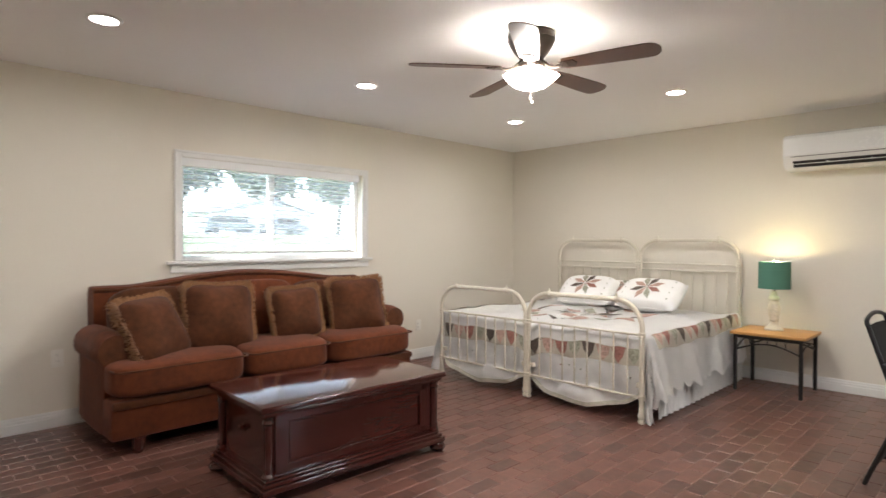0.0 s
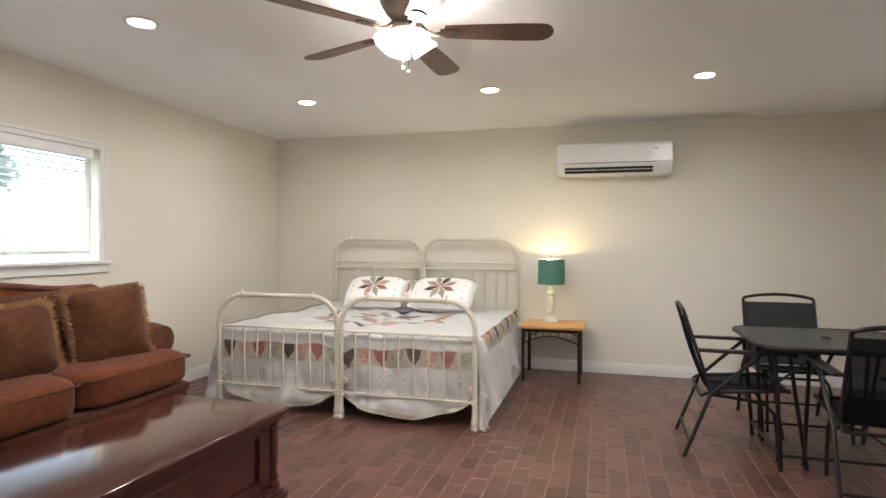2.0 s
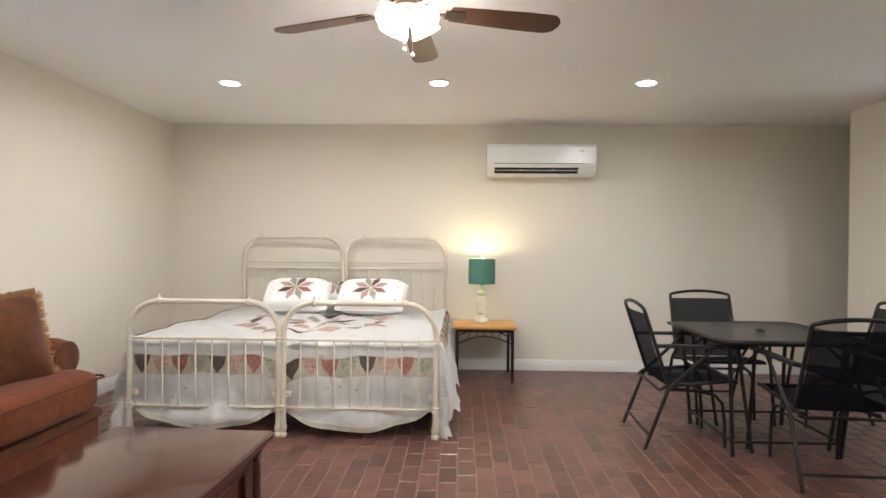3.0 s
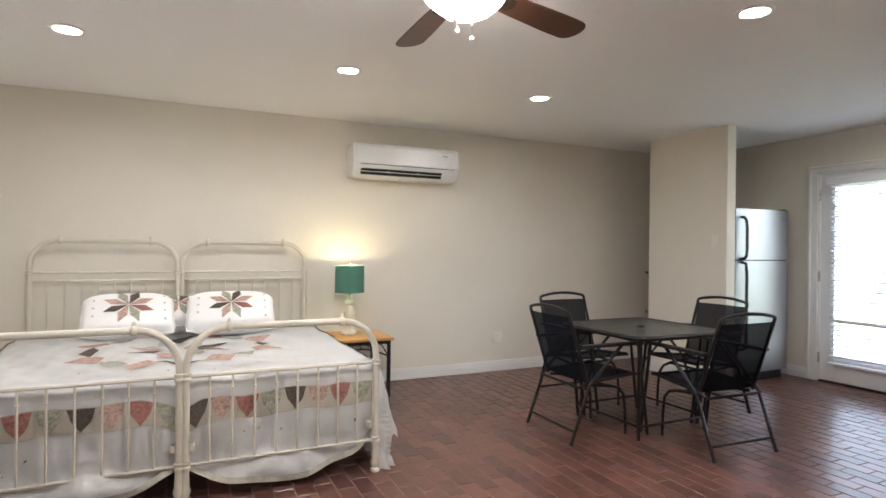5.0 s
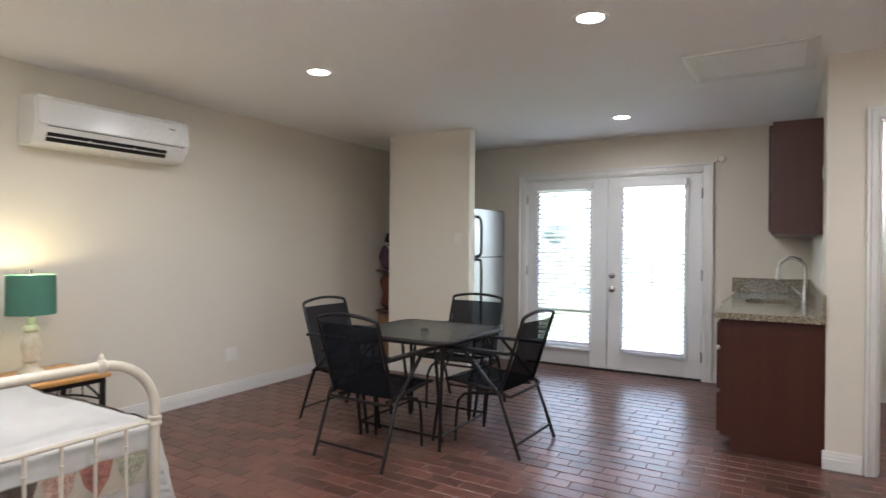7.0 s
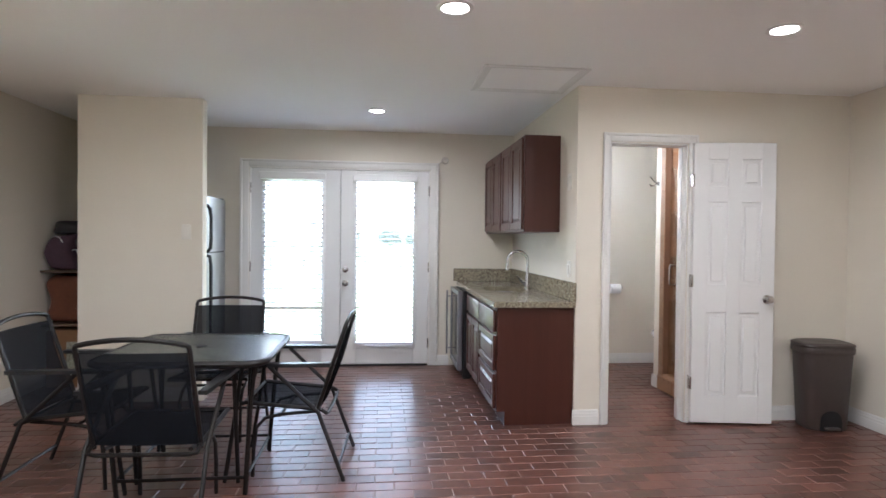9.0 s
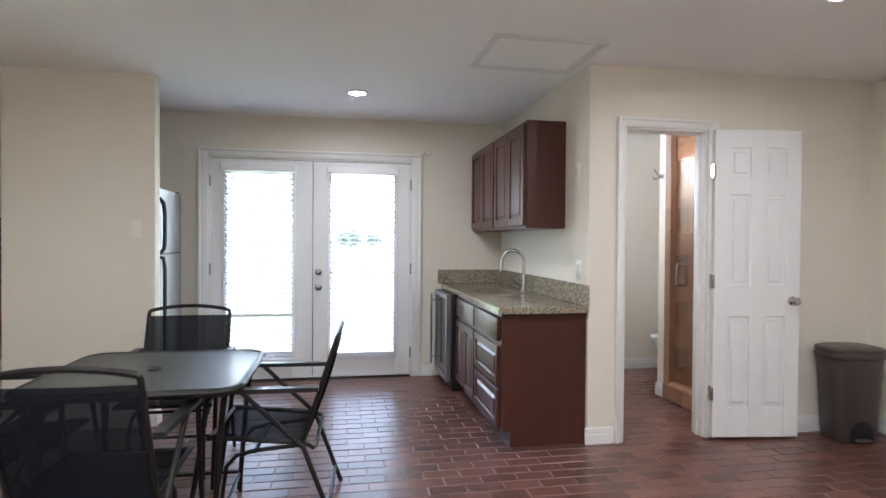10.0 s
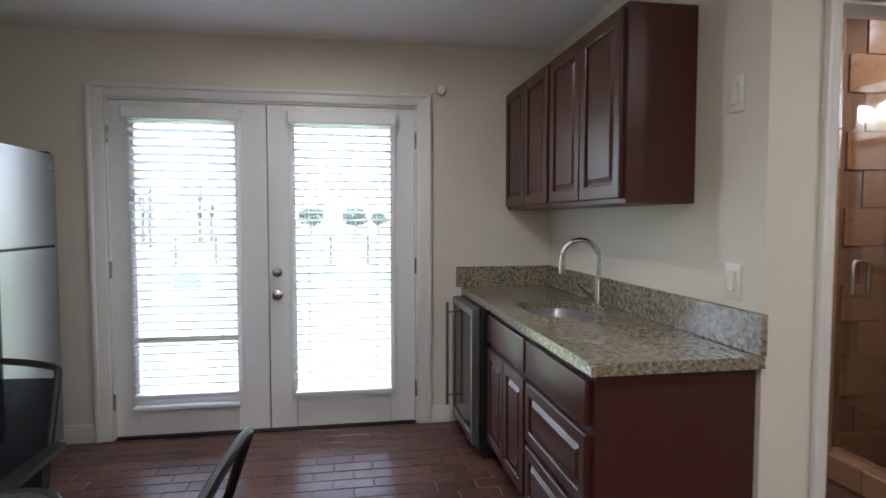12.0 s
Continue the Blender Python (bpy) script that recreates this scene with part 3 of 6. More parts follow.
SX, SY = -4.60, 2.42     # back line and middle of the sofa
sofa = thing("sofa", pose(SX, SY, 0), "rust brown velvet camelback sofa with rolled arms", "sofa")
bm = B()
box(bm, 0.05, 0.815, -1.17, 1.17, 0.09, 0.33, bevel=0.02, seg=2)
part("base_frame", bm, VELVET, sofa)
bm = B()
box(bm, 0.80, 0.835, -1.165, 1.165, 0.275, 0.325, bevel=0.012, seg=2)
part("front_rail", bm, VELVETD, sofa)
bm = B()
n = 28
top, cols = None, []
for i in range(n + 1):
    y = -1.10 + 2.20 * i / n
    u = abs(y) / 1.10
    zt = 0.965 + 0.085 * max(0.0, math.cos(min(u * 1.25, 1.0) * math.pi / 2)) ** 1.3
    ring = [(0.02, 0.12), (0.0, 0.5), (-0.01, zt - 0.05), (0.02, zt - 0.01), (0.07, zt), (0.12, zt - 0.012), (0.145, zt - 0.05), (0.15, 0.6), (0.19, 0.33)]
    cols.append([bm.verts.new((x, y, z)) for x, z in ring])
for a, c in zip(cols, cols[1:]):
    for j in range(len(a)):
        k = (j + 1) % len(a)
        bm.faces.new((a[j], a[k], c[k], c[j]))
bm.faces.new(cols[0])
bm.faces.new(cols[-1])
part("back", bm, VELVET, sofa)
bm = B()
pts = []
for i in range(n + 1):
    y = -1.095 + 2.19 * i / n
    u = abs(y) / 1.10
    pts.append((0.142, y, 0.965 + 0.085 * max(0.0, math.cos(min(u * 1.25, 1.0) * math.pi / 2)) ** 1.3 - 0.03))
tube(bm, pts, 0.012, 8)
part("back_piping", bm, VELVETD, sofa)
for s in (-1, 1):
    bm = B()
    rolled_arm(bm, s * 1.105 - 0.09, s * 1.105 + 0.09, 0.08, 0.665, 0.60, 0.112, 0.10)
    part("arm", bm, VELVET, sofa)
    bm = B()
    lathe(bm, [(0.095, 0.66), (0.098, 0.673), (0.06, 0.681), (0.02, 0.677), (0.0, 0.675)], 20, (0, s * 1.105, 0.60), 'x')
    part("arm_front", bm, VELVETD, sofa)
for k in range(3):
    def sag(q):
        return Vector((q.x, q.y, q.z + 0.022 * (1 - (q.x / 0.4) ** 2) * (1 if q.z > 0 else 0)))
    yc, hy = (-0.75, 0.418) if k == 0 else ((0.0, 0.332) if k == 1 else (0.75, 0.418))
    bm = B()
    soft(bm, 0.505, yc, 0.432, 0.365, hy, 0.104, 6, 14, warp=sag)
    c = part("seat_cushion", bm, VELVET, sofa, smooth=180)
    bm = B()
    lp = [(0.505 + 0.358 * sx, yc + (hy - 0.012) * sy, 0.502) for sx, sy in ((-0.9, -1), (0.93, -1), (1, -0.93), (1, 0.93), (0.93, 1), (-0.9, 1))]
    tube(bm, lp, 0.006, 6)
    part("piping", bm, VELVETD, c)
    bm = B()
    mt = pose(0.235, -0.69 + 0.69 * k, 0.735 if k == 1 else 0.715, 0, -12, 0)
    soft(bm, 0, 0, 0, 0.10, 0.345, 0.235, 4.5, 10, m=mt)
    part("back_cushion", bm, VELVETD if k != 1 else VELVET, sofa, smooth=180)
for x in (0.80, 0.10):
    for y in (-1.02, 1.02):
        bm = B()
        lathe(bm, [(0.024, 0.0), (0.032, 0.012), (0.04, 0.04), (0.036, 0.07), (0.045, 0.095)], 14, (x, y, 0))
        part("foot", bm, MAHOG, sofa)


def throw_pillow(m, size, seed, label):
    t = thing("throw_pillow", m, label, "pillow", "fringed pillows on the sofa")
    rng = random.Random(seed)
    ph = [rng.uniform(0, 6.28) for _ in range(4)]

    def squash(q):
        r = max(abs(q.x), abs(q.z)) / size
        c = (abs(q.x) * abs(q.z)) / size ** 2
        th = 1 - 0.72 * r ** 3
        return Vector((q.x * (1 - 0.05 * (1 - c)), q.y * th + 0.008 * math.sin(q.x * 14 + ph[0]) * math.sin(q.z * 11 + ph[1]), q.z * (1 - 0.05 * (1 - c))))
    bm = B()
    soft(bm, 0, 0, 0, size, 0.125, size, 5, 14, warp=squash)
    part("cushion", bm, VELVETD, t, smooth=180)
    bm = B()
    for side in range(4):
        for k in range(640):
            f = -1 + 2 * (k + rng.uniform(0, 0.8)) / 640
            a = side * math.pi / 2
            pinch = 0.95 + 0.05 * abs(f)
            bx, bz = f * size * 0.97, size * 0.93 * pinch
            ln, lean = rng.uniform(0.020, 0.044), rng.uniform(-0.014, 0.014)
            yy = rng.uniform(-0.020, 0.020)
            w = 0.0024
            for p in (((bx - w, yy, bz - 0.012), (bx + w, yy, bz - 0.012), (bx + w * 0.5 + lean, yy * 2, bz + ln), (bx - w * 0.5 + lean, yy * 2, bz + ln * 0.9)),):
                vs = [bm.verts.new((x * math.cos(a) - z * math.sin(a), y, x * math.sin(a) + z * math.cos(a))) for x, y, z in p]
                back = [bm.verts.new(v.co + Vector((0, 0.004, 0))) for v in vs]
                bm.faces.new(vs)
                bm.faces.new(back[::-1])
                for i in range(4):
                    bm.faces.new((vs[i], vs[(i + 1) % 4], back[(i + 1) % 4], back[i]))
    part("fringe", bm, FRINGE, t, "tan brush fringe", smooth=0)
    return t


# pillows face +x: local y is their thickness
for (x, y, z, rz, lean, roll, sz, sd) in ((-4.03, 1.56, 0.700, -62, 28, 4, 0.225, 1), (-4.08, 2.02, 0.735, -94, 16, -2, 0.242, 2),
                                          (-4.09, 2.64, 0.712, -97, 15, 3, 0.203, 3), (-4.05, 3.20, 0.725, -103, 14, 2, 0.245, 4)):
    throw_pillow(pose(x, y, z, 0, 0, rz) @ pose(0, 0, 0, lean, 0, 0) @ pose(0, 0, 0, 0, roll, 0), sz, sd,
                 "brown velvet throw pillow with tan fringe" if sd != 1 else "slumped brown velvet throw pillow with tan fringe")


# ---- chest used as coffee table ----
tr = thing("wooden_chest", pose(-2.878, 2.172, 0, 0, 0, -2.0), "dark mahogany blanket chest with bun feet", "chest")
hx, hy = 0.29, 0.55
bm = B()
box(bm, -hx + 0.015, hx - 0.015, -hy + 0.015, hy - 0.015, 0.09, 0.43)
part("body", bm, MAHOG, tr)
bm = B()
box(bm, -hx - 0.045, hx + 0.045, -hy - 0.045, hy + 0.045, 0.452, 0.485, bevel=0.010, seg=3)
box(bm, -hx - 0.025, hx + 0.025, -hy - 0.025, hy + 0.025, 0.430, 0.453, bevel=0.006, seg=2)
part("lid", bm, MAHOG, tr)
bm = B()
for z0, z1, o in ((0.055, 0.088, 0.040), (0.088, 0.108, 0.028), (0.108, 0.122, 0.014)):
    box(bm, -hx - o, hx + o, -hy - o, hy + o, z0, z1, bevel=0.006, seg=2)
part("plinth", bm, MAHOG, tr)
for sx in (-1, 1):
    for sy in (-1, 1):
        bm = B()
        lathe(bm, [(0.03, 0.122), (0.034, 0.135), (0.024, 0.15), (0.028, 0.165), (0.021, 0.18), (0.024, 0.25), (0.024, 0.33), (0.021, 0.385), (0.03, 0.395), (0.024, 0.41), (0.034, 0.43)], 14, (sx * (hx - 0.012), sy * (hy - 0.012), 0))
        part("corner_post", bm, MAHOG, tr)
        bm = B()
        lathe(bm, [(0.022, 0.0), (0.04, 0.008), (0.052, 0.026), (0.048, 0.044), (0.034, 0.055)], 16, (sx * (hx + 0.005), sy * (hy + 0.005), 0))
        part("bun_foot", bm, MAHOG, tr)
for sx in (-1, 1):
    bm = B()
    xx = sx * (hx - 0.015)
    for b in [(-hy + 0.06, hy - 0.06, 0.135, 0.175), (-hy + 0.06, hy - 0.06, 0.385, 0.43), (-hy + 0.045, -hy + 0.12, 0.135, 0.43), (hy - 0.12, hy - 0.045, 0.135, 0.43)]:
        box(bm, min(xx, xx + sx * 0.012), max(xx, xx + sx * 0.012), *b, bevel=0.003)
    for b in [(-hy + 0.12, hy - 0.12, 0.173, 0.183), (-hy + 0.12, hy - 0.12, 0.377, 0.387), (-hy + 0.118, -hy + 0.128, 0.175, 0.385), (hy - 0.128, hy - 0.118, 0.175, 0.385)]:
        box(bm, min(xx, xx + sx * 0.016), max(xx, xx + sx * 0.016), *b, bevel=0.003)
    part("panel_frame", bm, MAHOG, tr)
for sy in (-1, 1):
    bm = B()
    yy = sy * (hy - 0.015)
    lathe(bm, [(0.022, yy), (0.024, yy + sy * 0.006), (0.010, yy + sy * 0.010), (0.008, yy + sy * 0.018), (0.016, yy + sy * 0.026), (0.0, yy + sy * 0.03)], 14, (0, 0, 0.31), 'y')
    part("knob", bm, MAHOG, tr)


# ---- iron beds, pushed together ----
def bow(x0, x1, z0, zt, r, y):
    pts = [(x0, y, z0)]
    pts += [(a, y, c) for a, c in arc(x0 + r, zt - r, r, 180, 90, 9)]
    pts += [(a, y, c) for a, c in arc(x1 - r, zt - r, r, 90, 0, 9)]
    return pts + [(x1, y, z0)]


def iron_end(t, name, y, w, rail_z, low_z, top, r, bars, double):
    h = w / 2
    bm = B()
    tube(bm, bow(-h, h, 0.10, top, r, y), 0.0185, 10)
    part(name + "_bow", bm, BEDPAINT, t)
    for z in ([rail_z, rail_z - 0.062] if double else [rail_z]) + [low_z]:
        bm = B()
        tube(bm, [(-h, y, z), (h, y, z)], 0.0085, 8)
        part("rail", bm, BEDPAINT, t)
    for k in range(bars):
        x = -h + w * (k + 1) / (bars + 1)
        bm = B()
        tube(bm, [(x, y, low_z), (x, y, rail_z - (0.062 if double else 0))], 0.0062, 6)
        lathe(bm, [(0.0062, rail_z - 0.075), (0.010, rail_z - 0.070), (0.0062, rail_z - 0.065)] if not double else [(0.0062, low_z + 0.01), (0.009, low_z + 0.014), (0.0062, low_z + 0.018)], 6, (x, y, 0))
        part("spindle", bm, BEDPAINT, t)
    for sx in (-1, 1):
        bm = B()
        lathe(bm, [(0.019, 0.0), (0.026, 0.006), (0.026, 0.022), (0.018, 0.03), (0.024, 0.045), (0.027, 0.06), (0.020, 0.08), (0.0195, 0.12)], 12, (sx * h, y, 0))
        part("foot", bm, BEDPAINT, t)
        for z in (rail_z, low_z):
            bm = B()
            lathe(bm, [(0.018, z - 0.02), (0.025, z - 0.016), (0.0255, z - 0.006), (0.021, z), (0.0255, z + 0.006), (0.025, z + 0.016), (0.018, z + 0.02)], 12, (sx * h, y, 0))
            part("collar", bm, BEDPAINT, t)
        bm = B()
        xx = sx * (h - r)
        lathe(bm, [(0.0185, xx - 0.016), (0.026, xx - 0.008), (0.028, xx), (0.026, xx + 0.008), (0.0185, xx + 0.016)], 12, (0, y, top), 'x')
        lathe(bm, [(0.010, 0.012), (0.010, 0.022), (0.004, 0.034), (0.0, 0.036)], 8, (xx, y, top + 0.01))
        part("cast_joint", bm, BEDPAINT, t)


def iron_bed(x, label):
    t = thing("iron_bed", pose(x, 4.10, 0), label, "bed", "two iron beds")
    iron_end(t, "footboard", 0.0, 0.985, 0.625, 0.185, 0.865, 0.20, 8, False)
    iron_end(t, "headboard", 1.965, 0.985, 1.062, 0.30, 1.302, 0.19, 8, True)
    for sx in (-1, 1):
        bm = B()
        box(bm, sx * 0.47 - 0.02, sx * 0.47 + 0.02, 0.0, 1.965, 0.25, 0.285, bevel=0.003)
        part("side_rail", bm, BEDPAINT, t)
    return t


iron_bed(-3.43, "cream enamelled iron bed frame, its twin beside it")
iron_bed(-2.415, "cream enamelled iron bed frame beside the nightstand")
for x in (-3.43, -2.415):
    t = thing("mattress", pose(x, 5.09, 0.285), "white mattress under the quilt", "mattress", "mattresses")
    bm = B()
    soft(bm, 0, 0, 0.135, 0.475, 0.93, 0.135, 9, 8)
    part("ticking", bm, QUILT, t)
    for z in (0.03, 0.24):
        bm = B()
        tube(bm, [(-0.46, -0.915, z), (0.46, -0.915, z), (0.46, 0.915, z), (-0.46, 0.915, z)], 0.006, 6)
        part("piping", bm, QUILT, t)

# ---- quilt over both beds ----
QX0, QX1, QY0, QY1, QZ = -3.92, -1.925, 4.172, 5.98, 0.615


def quilt_at(u, v, lift=0.0):
    """u, v: metres on the cloth from the middle of the top's front edge; past the edges it hangs."""
    xm, hw = (QX0 + QX1) / 2, (QX1 - QX0) / 2
    xo, yo = max(0.0, abs(u) - hw), max(0.0, -v)
    sx = 1 if u > 0 else -1
    x = xm + max(-hw, min(hw, u))
    y = QY0 + max(0.0, v)
    wr = noise.noise((u * 5.0, v * 5.0, 0.3)) * 0.6 + noise.noise((u * 13.0, v * 9.0, 4.1)) * 0.4
    z = QZ + 0.012 * math.sin(u * 5.1 + 1.0) * math.sin(v * 4.3) + 0.006 * math.sin(u * 17 + v * 9) - 0.03 * math.exp(-(u / 0.06) ** 2) + 0.020 * wr
    d = math.hypot(xo, yo)
    r = 0.035
    if d > 0:
        ox, oy = (sx * xo / d), (-yo / d)
        q = min(d / r, math.pi / 2)
        out = r * math.sin(q)
        drop = r * (1 - math.cos(q)) + max(0.0, d - r * math.pi / 2)
        k = min(1.0, drop / 0.45)
        if yo > xo:
            wave = math.sin(u * 13 + 0.6) * 0.6 + math.sin(u * 29 + 2) * 0.25
            out += 0.052 * k * wr + 0.014 * k * math.sin(u * 7.0 + 9.0 * drop)
            out += k * (0.002 + 0.017 * wave) if drop < 0.41 else k * (0.002 + 0.017 * wave) + min(0.05, (drop - 0.41) * 0.55)
        else:
            wave = math.sin(v * 11 + 1.0) * 0.6 + math.sin(v * 23 + 0.5) * 0.4
            out += k * (0.065 + 0.04 * max(0.0, min(1.0, 1.6 - 1.4 * v)) + 0.036 * wave + 0.03 * wr)
        if xo > 0 and yo > 0:
            out += 0.03 * k * math.sin(9 * math.atan2(yo, xo))
        x += ox * (out + lift)
        y += oy * (out + lift)
        z -= drop
        if q < math.pi / 2:
            z += lift * math.cos(q)
    else:
        z += lift
    return Vector((x, y, max(z, 0.012 + lift)))


def front_drop(u):
    """The hanging length at the foot: a deep scallop before each bed."""
    c = ((u + 1.0) % 1.0) * 2 - 1
    return 0.40 + 0.195 * max(0.0, 1 - c * c) ** 0.6


HW = (QX1 - QX0) / 2
bm = B()
grid = []
NU, NV = 150, 110
for i in range(NU + 1):
    u = -HW - 0.44 + (2 * HW + 0.88) * i / NU
    row = []
    for j in range(NV + 1):
        f = j / NV
        over = max(0.0, abs(u) - HW)
        fd = front_drop(max(-HW + 0.001, min(HW - 0.001, u))) if over == 0 else 0.44 + 0.12 * min(1.0, over / 0.2)
        side_scale = 1.0 + 0.05 * math.sin(f * 90) if over > 0.40 else 1.0
        if f < 0.25:
            v = -fd * (1 - f / 0.25)
        else:
            v = (QY1 - QY0) * (f - 0.25) / 0.75
        uu = u if over == 0 else math.copysign(HW + over * side_scale, u)
        row.append(bm.verts.new(quilt_at(uu, v)))
    grid.append(row)
for a, c in zip(grid, grid[1:]):
    for j in range(NV):
        bm.faces.new((a[j], a[j + 1], c[j + 1], c[j]))
bmesh.ops.solidify(bm, geom=bm.faces[:], thickness=-0.006)
quilt = part("quilt", bm, QUILT, smooth=180)
tagged(quilt, "white patchwork quilt with pennant border spread over both beds", "quilt")


def patch(name, corners, material, parent, n=6, lift=0.0045, on=quilt_at):
    """A sewn-on piece: 3 or 4 corners in cloth metres."""
    c = list(corners)
    if len(c) == 3:
        c.append(c[2])
    bm = B()
    top = [[bm.verts.new(on(*[(c[0][k] * (1 - a) + c[1][k] * a) * (1 - b) + (c[3][k] * (1 - a) + c[2][k] * a) * b for k in (0, 1)], lift)) for a in [i / n for i in range(n + 1)]] for b in [j / n for j in range(n + 1)]]
    for a, d in zip(top, top[1:]):
        for j in range(n):
            bm.faces.new((a[j], a[j + 1], d[j + 1], d[j]))
    bmesh.ops.remove_doubles(bm, verts=bm.verts, dist=0.0004)
    return part(name, bm, material, parent, smooth=180)


HEMC = mat("sage_hem_print", (0.50, 0.48, 0.40), 0.9, vary=0.35, big=40, fine=160)
FLAGS = [PATCH_BROWN, PATCH_PINK, PATCH_RUST, PATCH_SAGE]
for k in range(16):
    u0 = -HW + 0.01 + (2 * HW - 0.02) * k / 16
    u1 = -HW + 0.01 + (2 * HW - 0.02) * (k + 1) / 16
    patch("band", [(u0, -0.125), (u1, -0.125), (u1, -0.250), (u0, -0.250)], BANDC, quilt, 5, 0.003)
    um = (u0 + u1) / 2
    pp = patch("pennant", [(u0 + 0.004, -0.128), (u1 - 0.004, -0.128), (u1 - 0.02, -0.19), (u0 + 0.02, -0.19)], FLAGS[k % 4], quilt, 5, 0.0065)
    patch("pennant_point", [(u0 + 0.02, -0.19), (u1 - 0.02, -0.19), (um, -0.246)], FLAGS[k % 4], pp, 5, 0.0065)
for s in (-1, 1):
    for k in range(13):
        v0, v1 = 0.04 + 1.72 * k / 13, 0.04 + 1.72 * (k + 1) / 13
        vm = (v0 + v1) / 2
        patch("band", [(s * (HW + 0.01), v0), (s * (HW + 0.01), v1), (s * (HW + 0.13), v1), (s * (HW + 0.13), v0)], BANDC, quilt, 4, 0.003)
        patch("pennant", [(s * (HW + 0.012), v0 + 0.006), (s * (HW + 0.012), v1 - 0.006), (s * (HW + 0.12), vm)], FLAGS[(k + 1) % 4], quilt, 5, 0.0065)


for k in range(40):
    u0, u1 = -HW + 2 * HW * k / 40, -HW + 2 * HW * (k + 1) / 40
    a, c = front_drop(max(-HW + 0.001, u0)), front_drop(min(HW - 0.001, u1))
    patch("hem", [(u0, -a + 0.032), (u1, -c + 0.032), (u1, -c + 0.001), (u0, -a + 0.001)], HEMC, quilt, 3, 0.004)


def star(cu, cv, r, parent, on, mats, squash=1.0, n=4, turn=0.0, inner=0.12):
    for k in range(8):
        a = 2 * math.pi * (k + 0.5) / 8 + turn
        w = math.pi / 8

        def p(rad, ang):
            return (cu + rad * math.cos(ang), cv + rad * math.sin(ang) * squash)
        patch("star_patch", [p(r * inner, a), p(r * 0.62, a - w * 0.8), p(r, a), p(r * 0.62, a + w * 0.8)], mats[k % len(mats)], parent, n, 0.0045, on)


PALE = [PATCH_BROWN, PATCH_PINK, PATCH_SAGE, PATCH_PINK]
for k in range(16):
    a = 2 * math.pi * k / 16
    w = 0.20

    def petal(rad, ang):
        return (rad * math.cos(ang), 0.86 + rad * math.sin(ang))
    patch("wreath_patch", [petal(0.44, a), petal(0.52, a - w), petal(0.65, a), petal(0.52, a + w)] if k % 2 else
          [petal(0.50, a - w * 1.1), petal(0.56, a), petal(0.50, a + w * 1.1), petal(0.45, a)], PALE[k % 4], quilt, 4)
star(0, 0.86, 0.33, quilt, quilt_at, PALE, 1.0, 4, 0.0, 0.3)
rng = random.Random(8)
for k in range(12):
    u, v = rng.uniform(-0.9, 0.9), rng.choice([rng.uniform(0.05, 0.3), rng.uniform(-0.42, -0.3)])
    patch("sprig", [(u, v), (u + 0.012, v + 0.004), (u + 0.014, v + 0.016), (u + 0.002, v + 0.013)], rng.choice(FLAGS), quilt, 1)


# ---- pillows with star patchwork ----
def bed_pillow(x, y, z, tilt, rz, hw, hd, label):
    t = thing("pillow", pose(x, y, z, tilt, 0, rz), label, "pillow", "star pillows")

    def zed(px, py):
        r = (abs(px / hw) ** 4 + abs(py / hd) ** 4)
        return 0.014 + 0.096 * max(0.0, 1 - r) ** 0.5

    def pnt(px, py, lift=0.0):
        return Vector((px, py, zed(px, py) + lift))
    bm = B()
    n = 24
    for s in (1, -1):
        g = []
        for i in range(n + 1):
            row = []
            for j in range(n + 1):
                a, b = -1 + 2 * i / n, -1 + 2 * j / n
                pinch = 1 - 0.06 * (1 - a * a) * (abs(b) ** 6)
                pinch2 = 1 - 0.06 * (1 - b * b) * (abs(a) ** 6)
                blunt = 1 - 0.10 * abs(a * b) ** 5
                wavy = 1 + 0.012 * math.sin(9 * a + 5 * b + x * 7) * max(abs(a), abs(b)) ** 8
                px, py = a * hw * pinch2 * blunt * wavy, b * hd * pinch * blunt * wavy
                zz = zed(px, py) if max(abs(a), abs(b)) < 0.999 else 0.0
                row.append(bm.verts.new((px, py, zz if s > 0 else -zz * 0.8)))
            g.append(row)
        for a, c in zip(g, g[1:]):
            for j in range(n):
                bm.faces.new((a[j], a[j + 1], c[j + 1], c[j]))
    bmesh.ops.remove_doubles(bm, verts=bm.verts, dist=0.0005)
    p = part("pillow_sham", bm, QUILT, t, smooth=180)
    star(0, 0, 0.168, p, pnt, [PATCH_PINK, PATCH_BROWN, PATCH_SAGE, PATCH_PINK, PATCH_BROWN, PATCH_PINK, PATCH_SAGE, PATCH_RUST], 1.0, 6, 0.0, 0.02)
    for k in range(8):
        u, v = (-1) ** k * hw * 0.72, hd * (-0.7 + 0.2 * k)
        patch("sprig", [(u, v), (u + 0.012, v), (u + 0.012, v + 0.014), (u, v + 0.014)], PATCH_SAGE, p, 1, 0.004, pnt)
    bm = B()
    tube(bm, [(hw * sx * 0.985, hd * sy * 0.985, 0) for sx, sy in ((-0.93, -0.95), (0, -0.94), (0.93, -0.95), (0.955, 0), (0.93, 0.95), (0, 0.94), (-0.93, 0.95), (-0.955, 0), (-0.93, -0.95))], 0.007, 6)
    part("piping", bm, QUILT, p)
    return t


bed_pillow(-3.25, 5.60, 0.765, 35, 3, 0.305, 0.195, "white pillow with a patchwork star, propped on the bed")
bed_pillow(-2.57, 5.60, 0.765, 35, -4, 0.325, 0.195, "white pillow with a patchwork star, leaning on the bed")
bed_pillow(-2.93, 5.83, 0.74, 24, 0, 0.36, 0.17, "white pillow with patchwork behind the others")

